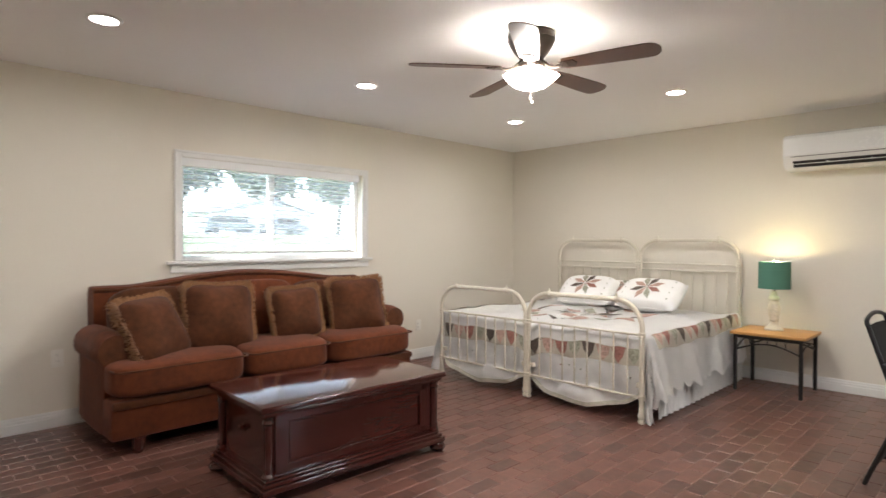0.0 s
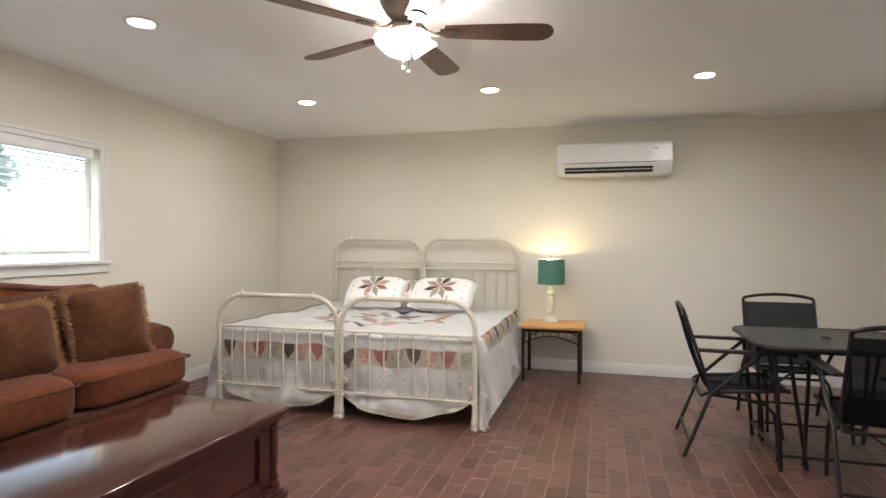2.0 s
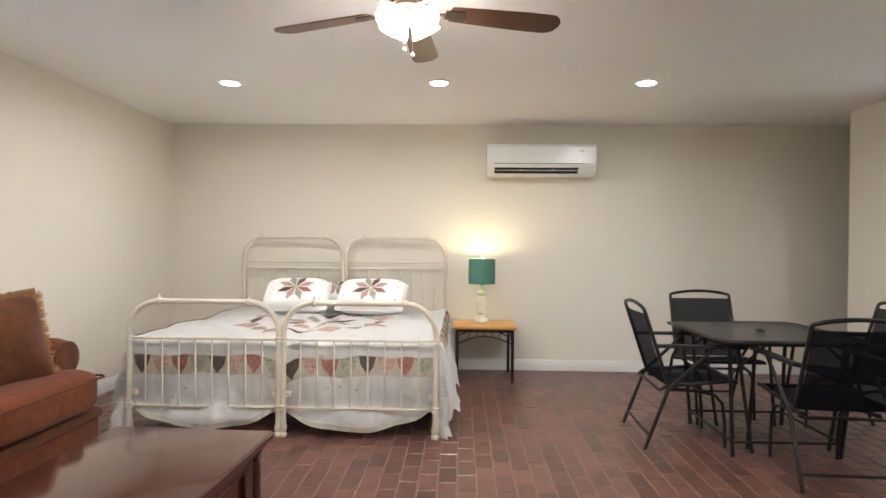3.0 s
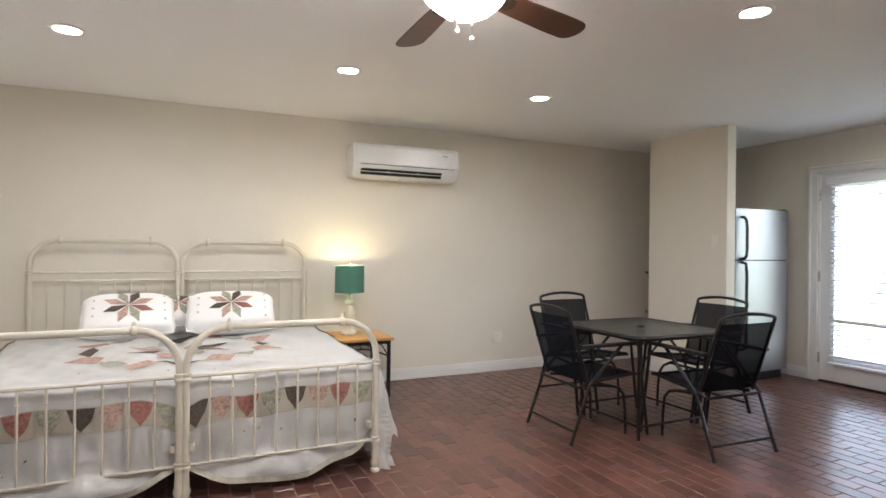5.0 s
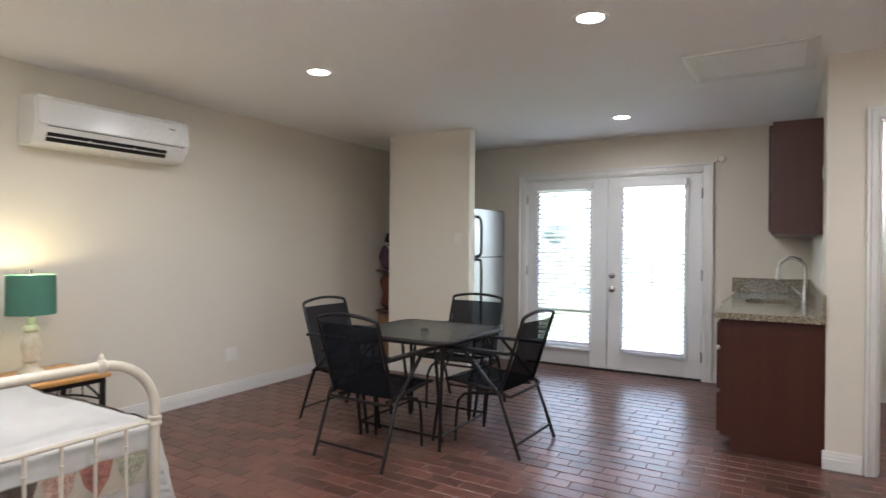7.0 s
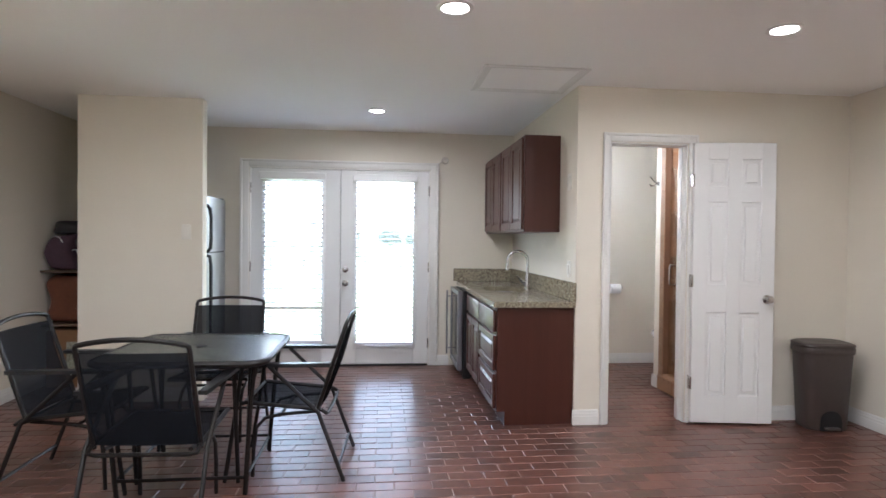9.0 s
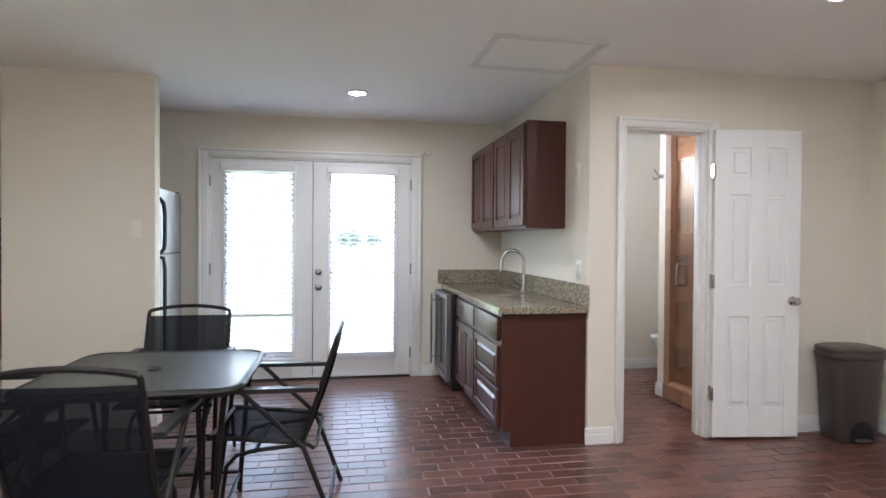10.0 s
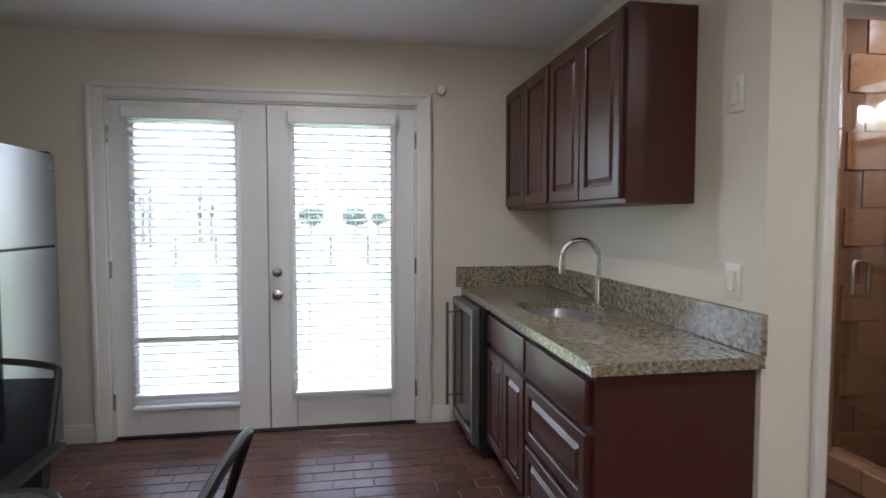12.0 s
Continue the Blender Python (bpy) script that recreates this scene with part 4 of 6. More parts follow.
# dust ruffle under the quilt
dr = thing("bed_skirt", pose(-2.39, 5.1, 0), "white gathered bed skirt under the quilt", "bed skirt")
bm = B()
pts = []
for i in range(121):
    y = -0.86 + 1.72 * i / 120
    pts.append((0.525 + 0.012 * math.sin(i * 0.9), y))
a = [bm.verts.new((x, y, 0.015)) for x, y in pts]
c = [bm.verts.new((x * 0.985, y, 0.29)) for x, y in pts]
for k in range(120):
    bm.faces.new((a[k], a[k + 1], c[k + 1], c[k]))
bmesh.ops.solidify(bm, geom=bm.faces[:], thickness=0.003)
part("gathered_cloth", bm, QUILT, dr, smooth=180)

# ---- nightstand ----
ns = thing("nightstand", pose(-1.55, 5.835, 0), "side table with honey oak top and black metal legs", "nightstand")
bm = B()
box(bm, -0.29, 0.29, -0.26, 0.26, 0.485, 0.512, bevel=0.007, seg=2)
part("tabletop", bm, OAK, ns)
bm = B()
for b in [(-0.255, 0.255, -0.235, -0.215, 0.455, 0.484), (-0.255, 0.255, 0.215, 0.235, 0.455, 0.484), (-0.255, -0.235, -0.22, 0.22, 0.455, 0.483), (0.235, 0.255, -0.22, 0.22, 0.455, 0.483)]:
    box(bm, *b)
part("apron", bm, BLACKMETAL, ns)
for sx in (-1, 1):
    for sy in (-1, 1):
        bm = B()
        box(bm, sx * 0.25 - 0.014, sx * 0.25 + 0.014, sy * 0.23 - 0.014, sy * 0.23 + 0.014, 0.0, 0.484, bevel=0.003)
        part("leg", bm, BLACKMETAL, ns)
for sy in (-1, 1):
    bm = B()
    tube(bm, [(-0.238 + 0.476 * k / 14, sy * 0.225, 0.355 + 0.065 * math.sin(math.pi * k / 14)) for k in range(15)], 0.007, 6)
    tube(bm, [(-0.238, sy * 0.225, 0.40), (0.238, sy * 0.225, 0.40)], 0.0055, 6) if sy > 0 else None
    for k in range(3, 12, 2):
        tube(bm, [(-0.238 + 0.476 * k / 14, sy * 0.225, 0.355 + 0.065 * math.sin(math.pi * k / 14)), (-0.238 + 0.476 * k / 14, sy * 0.225, 0.456)], 0.004, 5)
    part("arch_brace", bm, BLACKMETAL, ns)
for sx in (-1, 1):
    bm = B()
    tube(bm, [(sx * 0.245, -0.22 + 0.44 * k / 14, 0.355 + 0.065 * math.sin(math.pi * k / 14)) for k in range(15)], 0.007, 6)
    part("arch_brace", bm, BLACKMETAL, ns)

# ---- table lamp ----
lamp = thing("table_lamp", pose(-1.572, 5.872, 0.513), "lit table lamp with green drum shade and cream turned base", "lamp")
bm = B()
lathe(bm, [(0.0, 0.0), (0.072, 0.0), (0.074, 0.014), (0.066, 0.026), (0.054, 0.036), (0.036, 0.05), (0.030, 0.075), (0.042, 0.092), (0.036, 0.108), (0.044, 0.135), (0.052, 0.175), (0.047, 0.215), (0.034, 0.245), (0.029, 0.258), (0.043, 0.272), (0.040, 0.288), (0.024, 0.302), (0.021, 0.345), (0.0, 0.345)], 22)
part("base", bm, LAMPCREAM, lamp)
bm = B()
n = 40
rings = []
for r, z in ((0.127, 0.365), (0.124, 0.60), (0.1215, 0.60), (0.1245, 0.365)):
    rings.append([bm.verts.new((r * math.cos(2 * math.pi * k / n), r * math.sin(2 * math.pi * k / n), z)) for k in range(n)])
for i in range(4):
    a, c = rings[i], rings[(i + 1) % 4]
    for k in range(n):
        bm.faces.new((a[k], a[(k + 1) % n], c[(k + 1) % n], c[k]))
part("shade", bm, GREEN, lamp, "green fabric drum shade")
bm = B()
lathe(bm, [(0.013, 0.345), (0.013, 0.40), (0.016, 0.405), (0.016, 0.43), (0.0, 0.43)], 12)
part("socket", bm, NICKEL, lamp)
bm = B()
for k in range(3):
    a = 2 * math.pi * k / 3
    tube(bm, [(0, 0, 0.605), (0.121 * math.cos(a), 0.121 * math.sin(a), 0.596)], 0.002, 5)
part("spider", bm, NICKEL, lamp)
bm = B()
lathe(bm, [(0.0, 0.60), (0.008, 0.602), (0.004, 0.615), (0.009, 0.622), (0.0, 0.636)], 10)
part("finial", bm, NICKEL, lamp)
bm = B()
lathe(bm, [(0.013, 0.43), (0.018, 0.45), (0.030, 0.485), (0.030, 0.51), (0.018, 0.535), (0.0, 0.542)], 14)
part("bulb", bm, BULB, lamp)
ld = bpy.data.lights.new("lamp_bulb", 'POINT')
ld.energy, ld.color, ld.shadow_soft_size = 0.31, (1.0, 0.76, 0.40), 0.02
lo = new("light", ld)
lo.parent = lamp
lo.matrix_basis = pose(0, 0, 0.572)


# ---- patio dining set ----
tb = thing("dining_table", pose(0.175, 4.215, 0), "square patio table with textured glass top and bronze frame", "table")
TS = 0.425
ring = [p for cx, cy, a in ((TS - 0.11, TS - 0.11, 0), (-TS + 0.11, TS - 0.11, 90), (-TS + 0.11, -TS + 0.11, 180), (TS - 0.11, -TS + 0.11, 270)) for p in arc(cx, cy, 0.11, a, a + 90, 6)]
bm = B()
tube(bm, [(x, y, 0.696) for x, y in ring + ring[:2]], 0.0175, 8, caps=False)
part("rim", bm, BLACKMETAL, tb)
bm = B()
prism(bm, [(x * 0.985, y * 0.985) for x, y in ring], 0.703, 0.709)
part("glass_top", bm, TGLASS, tb, "grey-green textured glass", smooth=0)
bm = B()
lathe(bm, [(0.030, 0.7095), (0.030, 0.714), (0.022, 0.716), (0.02, 0.7095)], 18, close=False)
lathe(bm, [(0.0, 0.7105), (0.02, 0.7105)], 18, close=False)
part("umbrella_hole_cap", bm, BLACKPL, tb)
for sx in (-1, 1):
    for sy in (-1, 1):
        bm = B()
        tube(bm, [(sx * 0.37, sy * 0.37, 0.69), (sx * 0.345, sy * 0.345, 0.45), (sx * 0.315, sy * 0.315, 0.0)], 0.0125, 8)
        part("leg", bm, BLACKMETAL, tb)
        bm = B()
        tube(bm, [(sx * 0.37, sy * 0.37, 0.685), (0.0, 0.0, 0.68)], 0.008, 6) if sx > 0 else tube(bm, [(sx * 0.345, sy * 0.345, 0.50), (sx * 0.12, sy * 0.345, 0.69)], 0.007, 6)
        part("stay", bm, BLACKMETAL, tb)
for a in range(4):
    bm = B()
    p, q = [(0.32, 0.32), (-0.32, 0.32), (-0.32, -0.32), (0.32, -0.32)][a], [(-0.32, 0.32), (-0.32, -0.32), (0.32, -0.32), (0.32, 0.32)][a]
    tube(bm, [(*p, 0.09), (*q, 0.09)], 0.009, 6)
    part("stretcher", bm, BLACKMETAL, tb)


def sling_chair(m):
    """A folding chair that faces +y."""
    t = thing("folding_chair", m, "black folding patio chair with mesh sling seat", "chair", "folding chairs round the table")
    W = 0.235
    back = lambda f: (-0.20 - 0.155 * f, 0.40 + 0.478 * f)     # y, z up the back
    bm = B()
    pts = [(-W, *back(-0.06)), (-W, *back(0.5)), (-W, *back(0.93)), (-W + 0.003, *back(0.955)), (-W + 0.012, *back(0.968))]
    for k in range(1, 12):
        f = k / 12
        yy, zz = back(0.968 + 0.055 * math.sin(math.pi * f) ** 0.8)
        pts.append((-W + 0.012 + (2 * W - 0.024) * f, yy, zz))
    pts += [(W - 0.012, *back(0.968)), (W - 0.003, *back(0.955)), (W, *back(0.93)), (W, *back(0.5)), (W, *back(-0.06))]
    tube(bm, pts, 0.0115, 8)
    part("back_frame", bm, BLACKMETAL, t)
    bm = B()
    n = 8
    g = []
    for i in range(n + 1):
        f = -0.02 + 0.92 * i / n
        row = []
        for j in range(n + 1):
            x = -W + 0.008 + (2 * W - 0.016) * j / n
            y, z = back(f)
            row.append(bm.verts.new((x, y - 0.018 * (1 - (x / W) ** 2) - 0.012 * math.sin(math.pi * i / n), z)))
        g.append(row)
    for a, c in zip(g, g[1:]):
        for j in range(n):
            bm.faces.new((a[j], a[j + 1], c[j + 1], c[j]))
    part("backrest", bm, SLING, t, "black mesh sling", smooth=180)
    bm = B()
    for x in (-W, W):
        tube(bm, [(x, -0.215, 0.385), (x, -0.13, 0.395), (x, 0.19, 0.425), (x, 0.215, 0.42)], 0.0115, 8)
    tube(bm, [(-W, -0.215, 0.385), (-W, -0.245, 0.365), (-W + 0.03, -0.25, 0.36), (W - 0.03, -0.25, 0.36), (W, -0.245, 0.365), (W, -0.215, 0.385)], 0.010, 8)
    tube(bm, [(-W, 0.205, 0.42), (W, 0.205, 0.42)], 0.010, 8)
    part("seat_frame", bm, BLACKMETAL, t)
    bm = B()
    g = []
    for i in range(n + 1):
        row = []
        for j in range(n + 1):
            x = -W + 0.006 + (2 * W - 0.012) * j / n
            f = i / n
            row.append(bm.verts.new((x, -0.21 + 0.425 * f, 0.392 + 0.034 * f - 0.022 * (1 - (x / W) ** 2) * math.sin(math.pi * (0.1 + 0.8 * f)))))
        g.append(row)
    for a, c in zip(g, g[1:]):
        for j in range(n):
            bm.faces.new((a[j], a[j + 1], c[j + 1], c[j]))
    part("seat", bm, SLING, t, "black mesh sling", smooth=180)
    for s in (-1, 1):
        x = s * (W + 0.03)
        bm = B()
        tube(bm, [(x, 0.06, 0.628), (x, -0.205, 0.375), (x, -0.345, 0.0)], 0.0115, 8)
        part("rear_leg", bm, BLACKMETAL, t)
        bm = B()
        tube(bm, [(x, 0.205, 0.628), (x, 0.235, 0.40), (x, 0.295, 0.0)], 0.0115, 8)
        part("front_leg", bm, BLACKMETAL, t)
        bm = B()
        outline = arc(x, 0.225, 0.024, 0, 180, 6) + [(x - 0.024, -0.02), (x - 0.019, -0.27), (x + 0.019, -0.27), (x + 0.024, -0.02)]
        prism(bm, outline, 0.629, 0.648)
        part("armrest", bm, BLACKPL, t)
        bm = B()
        tube(bm, [(s * 0.19, -0.20, 0.365), (s * 0.19, 0.02, 0.345), (s * 0.19, 0.10, 0.325), (s * 0.19, 0.145, 0.275), (s * 0.19, 0.16, 0.16), (s * 0.19, 0.165, 0.0)], 0.010, 8)
        part("curved_stay", bm, BLACKMETAL, t)
    for y, z, w in ((-0.315, 0.085, W + 0.03), (0.02, 0.338, 0.19)):
        bm = B()
        tube(bm, [(-w, y, z), (w, y, z)], 0.009, 8)
        part("crossbar", bm, BLACKMETAL, t)
    return t


ch = sling_chair(pose(-0.275, 4.245, 0, 0, 0, -92))
copy_thing(ch, pose(0.265, 3.735, 0, 0, 0, -3))
copy_thing(ch, pose(0.80, 4.30, 0, 0, 0, 90))
copy_thing(ch, pose(0.165, 4.80, 0, 0, 0, 180))


# ---- wall-mounted air conditioner ----
ac = thing("air_conditioner", pose(-1.012, YN, 1.912), "white wall-mounted split air conditioner with open louvre", "air conditioner")
bm = B()
sec = [(0, 0.0), (-0.15, 0.0), (-0.19, 0.02), (-0.205, 0.05), (-0.245, 0.105), (-0.248, 0.13), (-0.238, 0.27), (-0.222, 0.296), (-0.19, 0.305), (0, 0.305)]
prism(bm, sec, -0.52, 0.52, axis='x')
bmesh.ops.bevel(bm, geom=[e for e in bm.edges if abs(abs(e.verts[0].co.x) - 0.52) < 1e-5 and abs(e.verts[0].co.x - e.verts[1].co.x) < 1e-5], offset=0.012, segments=2, affect='EDGES')
part("body", bm, ACWHITE, ac)
bm = B()
prism(bm, [(-0.2485, 0.115), (-0.254, 0.118), (-0.246, 0.272), (-0.24, 0.276)], -0.505, 0.505, axis='x')
part("front_panel", bm, ACWHITE, ac)
bm = B()
prism(bm, [(-0.193, 0.021), (-0.2065, 0.048), (-0.2245, 0.074), (-0.19, 0.074), (-0.17, 0.03)], -0.445, 0.35, axis='x')
part("air_outlet", bm, BLACKPL, ac)
bm = B()
box(bm, -0.442, 0.347, -0.216, -0.19, 0.046, 0.0515, bevel=0.002)
louvre = part("louvre", bm, ACWHITE, ac)
for x in (-0.19, 0.11):
    bm = B()
    box(bm, x - 0.006, x + 0.006, -0.2185, -0.20, 0.044, 0.060, bevel=0.002)
    part("louvre_pin", bm, ACWHITE, louvre)
bm = B()
box(bm, -0.455, 0.455, -0.2492, -0.244, 0.107, 0.1115)
part("panel_seam", bm, BLACKPL, ac)
# Small steel chip in place of a ceiling light's glint on the panel.
bm = B()
box(bm, 0.35, 0.40, -0.2515, -0.246, 0.226, 0.234, bevel=0.002)
part("badge", bm, STEEL, ac)
bm = B()
box(bm, 0.40, 0.47, -0.2525, -0.2485, 0.105, 0.113)
part("display", bm, NICKEL, ac)
bm = B()
for k in range(18):
    box(bm, -0.46 + 0.05 * k, -0.425 + 0.05 * k, -0.17, -0.05, 0.304, 0.3075)
part("top_grille", bm, ACWHITE, ac)

# ---- ceiling fan with light kit ----
fan = thing("ceiling_fan", pose(-1.998, 2.892, H) @ Matrix.Diagonal((1, 1, 0.88, 1)), "bronze ceiling fan with five walnut blades and lit frosted glass shade", "ceiling fan")
bm = B()
lathe(bm, [(0.128, 0.0), (0.132, -0.012), (0.13, -0.04), (0.12, -0.075), (0.098, -0.115), (0.075, -0.145), (0.066, -0.165), (0.066, -0.185), (0.0, -0.185)], 32)
part("motor_housing", bm, BRONZE, fan)
for k in range(4):
    bm = B()
    z = -0.045 - 0.018 * k
    r = 0.131 - 0.008 * k - 0.002 * k * k
    tube(bm, [(r * math.cos(radians(a)), r * math.sin(radians(a)), z) for a in range(0, 370, 10)], 0.0025, 5, caps=False)
    part("rib", bm, BRONZE, fan)
for k in range(5):
    a = 15 + 72 * k
    m = pose(0, 0, -0.218, 0, 0, a)
    bm = B()
    outline = [(0.185, -0.052), (0.30, -0.060), (0.52, -0.070), (0.63, -0.070)] + [(0.63 + 0.06 * math.sin(radians(q)), -0.07 * math.cos(radians(q))) for q in range(15, 180, 15)] + [(0.63, 0.070), (0.52, 0.070), (0.30, 0.060), (0.185, 0.052), (0.172, 0.0)]
    prism(bm, outline, -0.003, 0.003, m=m @ pose(0, 0, 0, -12, 0, 0))
    blade = part("blade", bm, BLADE, fan)
    bm = B()
    mm = m @ pose(0, 0, 0, -12, 0, 0)
    prism(bm, [(0.16, -0.03), (0.245, -0.036), (0.262, 0.0), (0.245, 0.036), (0.16, 0.03)], -0.009, -0.003, m=mm)
    tube(bm, [m @ Vector((0.06, 0, 0.045)), m @ Vector((0.10, 0, 0.0)), m @ Vector((0.135, 0, -0.012)), m @ Vector((0.175, 0, -0.006))], 0.010, 8)
    for q in (-0.018, 0.018):
        tube(bm, [mm @ Vector((0.21, q, -0.008)), mm @ Vector((0.21, q, -0.013))], 0.006, 8)
    part("blade_iron", bm, BRONZE, blade)
bm = B()
lathe(bm, [(0.066, -0.185), (0.075, -0.195), (0.07, -0.215), (0.05, -0.225), (0.045, -0.24), (0.0, -0.24)], 24)
part("light_fitter", bm, BRONZE, fan)
for k in range(4):
    a = radians(45 + 90 * k)
    ax = Vector((math.cos(a), math.sin(a), 0))
    bm = B()
    tilt = Matrix.Translation(ax * 0.045 + Vector((0, 0, -0.232))) @ Matrix.Rotation(a, 4, 'Z') @ Matrix.Rotation(radians(-40), 4, 'Y')
    lathe(bm, [(0.022, 0.005), (0.032, -0.01), (0.045, -0.04), (0.062, -0.075), (0.066, -0.092), (0.064, -0.094), (0.060, -0.078), (0.043, -0.042), (0.030, -0.012)], 20, close=False)
    bmesh.ops.transform(bm, matrix=tilt, verts=bm.verts)
    shade = part("glass_shade", bm, GLOBE, fan, "glowing frosted glass shade", smooth=180)
    bm = B()
    lathe(bm, [(0.0, -0.012), (0.018, -0.02), (0.040, -0.055), (0.052, -0.078), (0.040, -0.088), (0.0, -0.094)], 18)
    bmesh.ops.transform(bm, matrix=tilt, verts=bm.verts)
    part("bulb", bm, FBULB, shade, "lit round bulb", smooth=180)
for x, y, ln in ((0.02, -0.02, 0.19), (-0.02, 0.02, 0.15)):
    bm = B()
    tube(bm, [(x, y, -0.24), (x, y, -0.24 - ln)], 0.0014, 5)
    part("pull_chain", bm, NICKEL, fan)
    bm = B()
    lathe(bm, [(0.0, -0.24 - ln - 0.022), (0.008, -0.24 - ln - 0.016), (0.009, -0.24 - ln - 0.008), (0.003, -0.24 - ln)], 10, (x, y, 0))
    part("chain_knob", bm, ACWHITE, fan)

# ---- attic hatch ----
hat = thing("attic_hatch", pose(0.725, 2.225, H), "white attic hatch with picture-frame trim in the ceiling", "hatch")
hx, hy = 0.305, 0.35
bm = B()
for i, (o, d, w) in enumerate(((0.0, 0.014, 0.028), (0.026, 0.010, 0.016), (0.04, 0.006, 0.02))):
    a, c = hx - o, hy - o
    box(bm, -a, a, -c, -c + w, -d, -0.001, bevel=0.003)
    box(bm, -a, a, c - w, c, -d, -0.001, bevel=0.003)
    box(bm, -a, -a + w, -c + w, c - w, -d + 0.0005, -0.001, bevel=0.003)
    box(bm, a - w, a, -c + w, c - w, -d + 0.0005, -0.001, bevel=0.003)
part("frame", bm, TRIM, hat)
bm = B()
box(bm, -hx + 0.06, hx - 0.06, -hy + 0.06, hy - 0.06, -0.004, -0.001)
part("panel", bm, CEIL, hat)


# ---- switches and outlets ----
def plate(name, m, w, h, style, label, category):
    """Lies in x (across) and z (up), facing -y."""
    t = thing(name, m, label, category)
    bm = B()
    box(bm, -w / 2, w / 2, -0.006, -0.001, -h / 2, h / 2, bevel=0.0025, seg=2)
    part("cover", bm, PLATE, t)
    if style == "rocker":
        bm = B()
        box(bm, -0.017, 0.017, -0.010, -0.006, -0.034, 0.034, bevel=0.002)
        part("rocker", bm, PLATE, t)
    elif style == "outlet":
        for z in (-0.02, 0.02):
            bm = B()
            lathe(bm, [(0.0165, -0.006), (0.0165, -0.008), (0.0, -0.0085)], 14, (0, 0, z), 'y')
            s = part("socket", bm, PLATE, t)
            bm = B()
            for x in (-0.006, 0.006):
                box(bm, x - 0.001, x + 0.001, -0.0092, -0.0082, z - 0.003, z + 0.006)
            part("slots", bm, BLACKPL, s)
    else:
        bm = B()
        box(bm, -0.018, 0.018, -0.016, -0.006, -0.036, 0.036, bevel=0.003)
        part("insert", bm, PLATE, t)
    return t


plate("light_switch", pose(XC, 4.775, 1.365, 0, 0, -90), 0.075, 0.12, "rocker", "white rocker light switch on the short wall", "switch")
plate("wall_outlet", pose(0.095, YN, 0.35, 0, 0, 0), 0.115, 0.115, "outlet", "white power outlet low on the long wall", "outlet")
plate("wall_outlet", pose(XW, 4.50, 0.365, 0, 0, 90), 0.075, 0.12, "outlet", "white power outlet low on the wall by the bed", "outlet")
plate("wall_outlet", pose(XW, 1.16, 0.47, 0, 0, 90), 0.075, 0.12, "outlet", "white power outlet beside the sofa", "outlet")
plate("wall_outlet", pose(0.965, YK, 1.118, 0, 0, 180), 0.08, 0.125, "gfci", "white outlet above the granite splashback", "outlet")
plate("door_chime", pose(0.975, YK, 1.766, 0, 0, 180), 0.085, 0.125, "gfci", "white wall control above the counter", "wall control")
sn = thing("door_sensor", pose(XE, 2.555, 2.155), "small round white alarm contact with a stub of wire", "sensor")
bm = B()
lathe(bm, [(0.036, -0.002), (0.036, -0.014), (0.028, -0.024), (0.0, -0.026)], 18, (0, 0, 0), 'x')
part("housing", bm, PLATE, sn)
bm = B()
tube(bm, [(-0.012, 0.03, -0.012), (-0.010, 0.06, -0.03), (-0.006, 0.085, -0.028)], 0.006, 6)
part("wire", bm, PLATE, sn)


# ---- kitchen run ----
def raised_door(name, parent, x0, x1, z0, z1, y, d=0.02, stile=0.058):
    """A raised-panel front standing at y and facing +y: a frame with a panel in it."""
    bm = B()
    out = [(x0, z0), (x1, z0), (x1, z1), (x0, z1)]
    inn = [(x0 + stile, z0 + stile), (x1 - stile, z0 + stile), (x1 - stile, z1 - stile), (x0 + stile, z1 - stile)]
    loops = []
    for pts, yy, o in ((out, y, 0), (out, y + d - 0.004, 0), (out, y + d, 0.004), (inn, y + d, 0.006), (inn, y + d - 0.003, 0.0), (inn, y + d - 0.012, 0.0), (inn, y, 0.0)):
        k = o if pts is out else -o
        cx, cz = (x0 + x1) / 2, (z0 + z1) / 2
        loops.append([bm.verts.new((px + (k if px < cx else -k), yy, pz + (k if pz < cz else -k))) for px, pz in pts])
    for a, c in zip(loops, loops[1:] + loops[:1]):
        for k in range(4):
            bm.faces.new((a[k], a[(k + 1) % 4], c[(k + 1) % 4], c[k]))
    f = part(name, bm, CHERRY, parent, smooth=0)
    bm = B()
    loops = []
    for o, yy in ((-0.003, y + 0.001), (-0.003, y + d - 0.013), (0.010, y + d - 0.013), (0.030, y + d - 0.002), (0.034, y + d - 0.002)):
        loops.append([bm.verts.new((px + (o if px < cx else -o), yy, pz + (o if pz < cz else -o))) for px, pz in inn])
    for a, c in zip(loops, loops[1:]):
        for k in range(4):
            bm.faces.new((a[k], a[(k + 1) % 4], c[(k + 1) % 4], c[k]))
    bm.faces.new(loops[0])
    bm.faces.new(loops[-1])
    part("panel", bm, CHERRY, f, smooth=0)
    return f


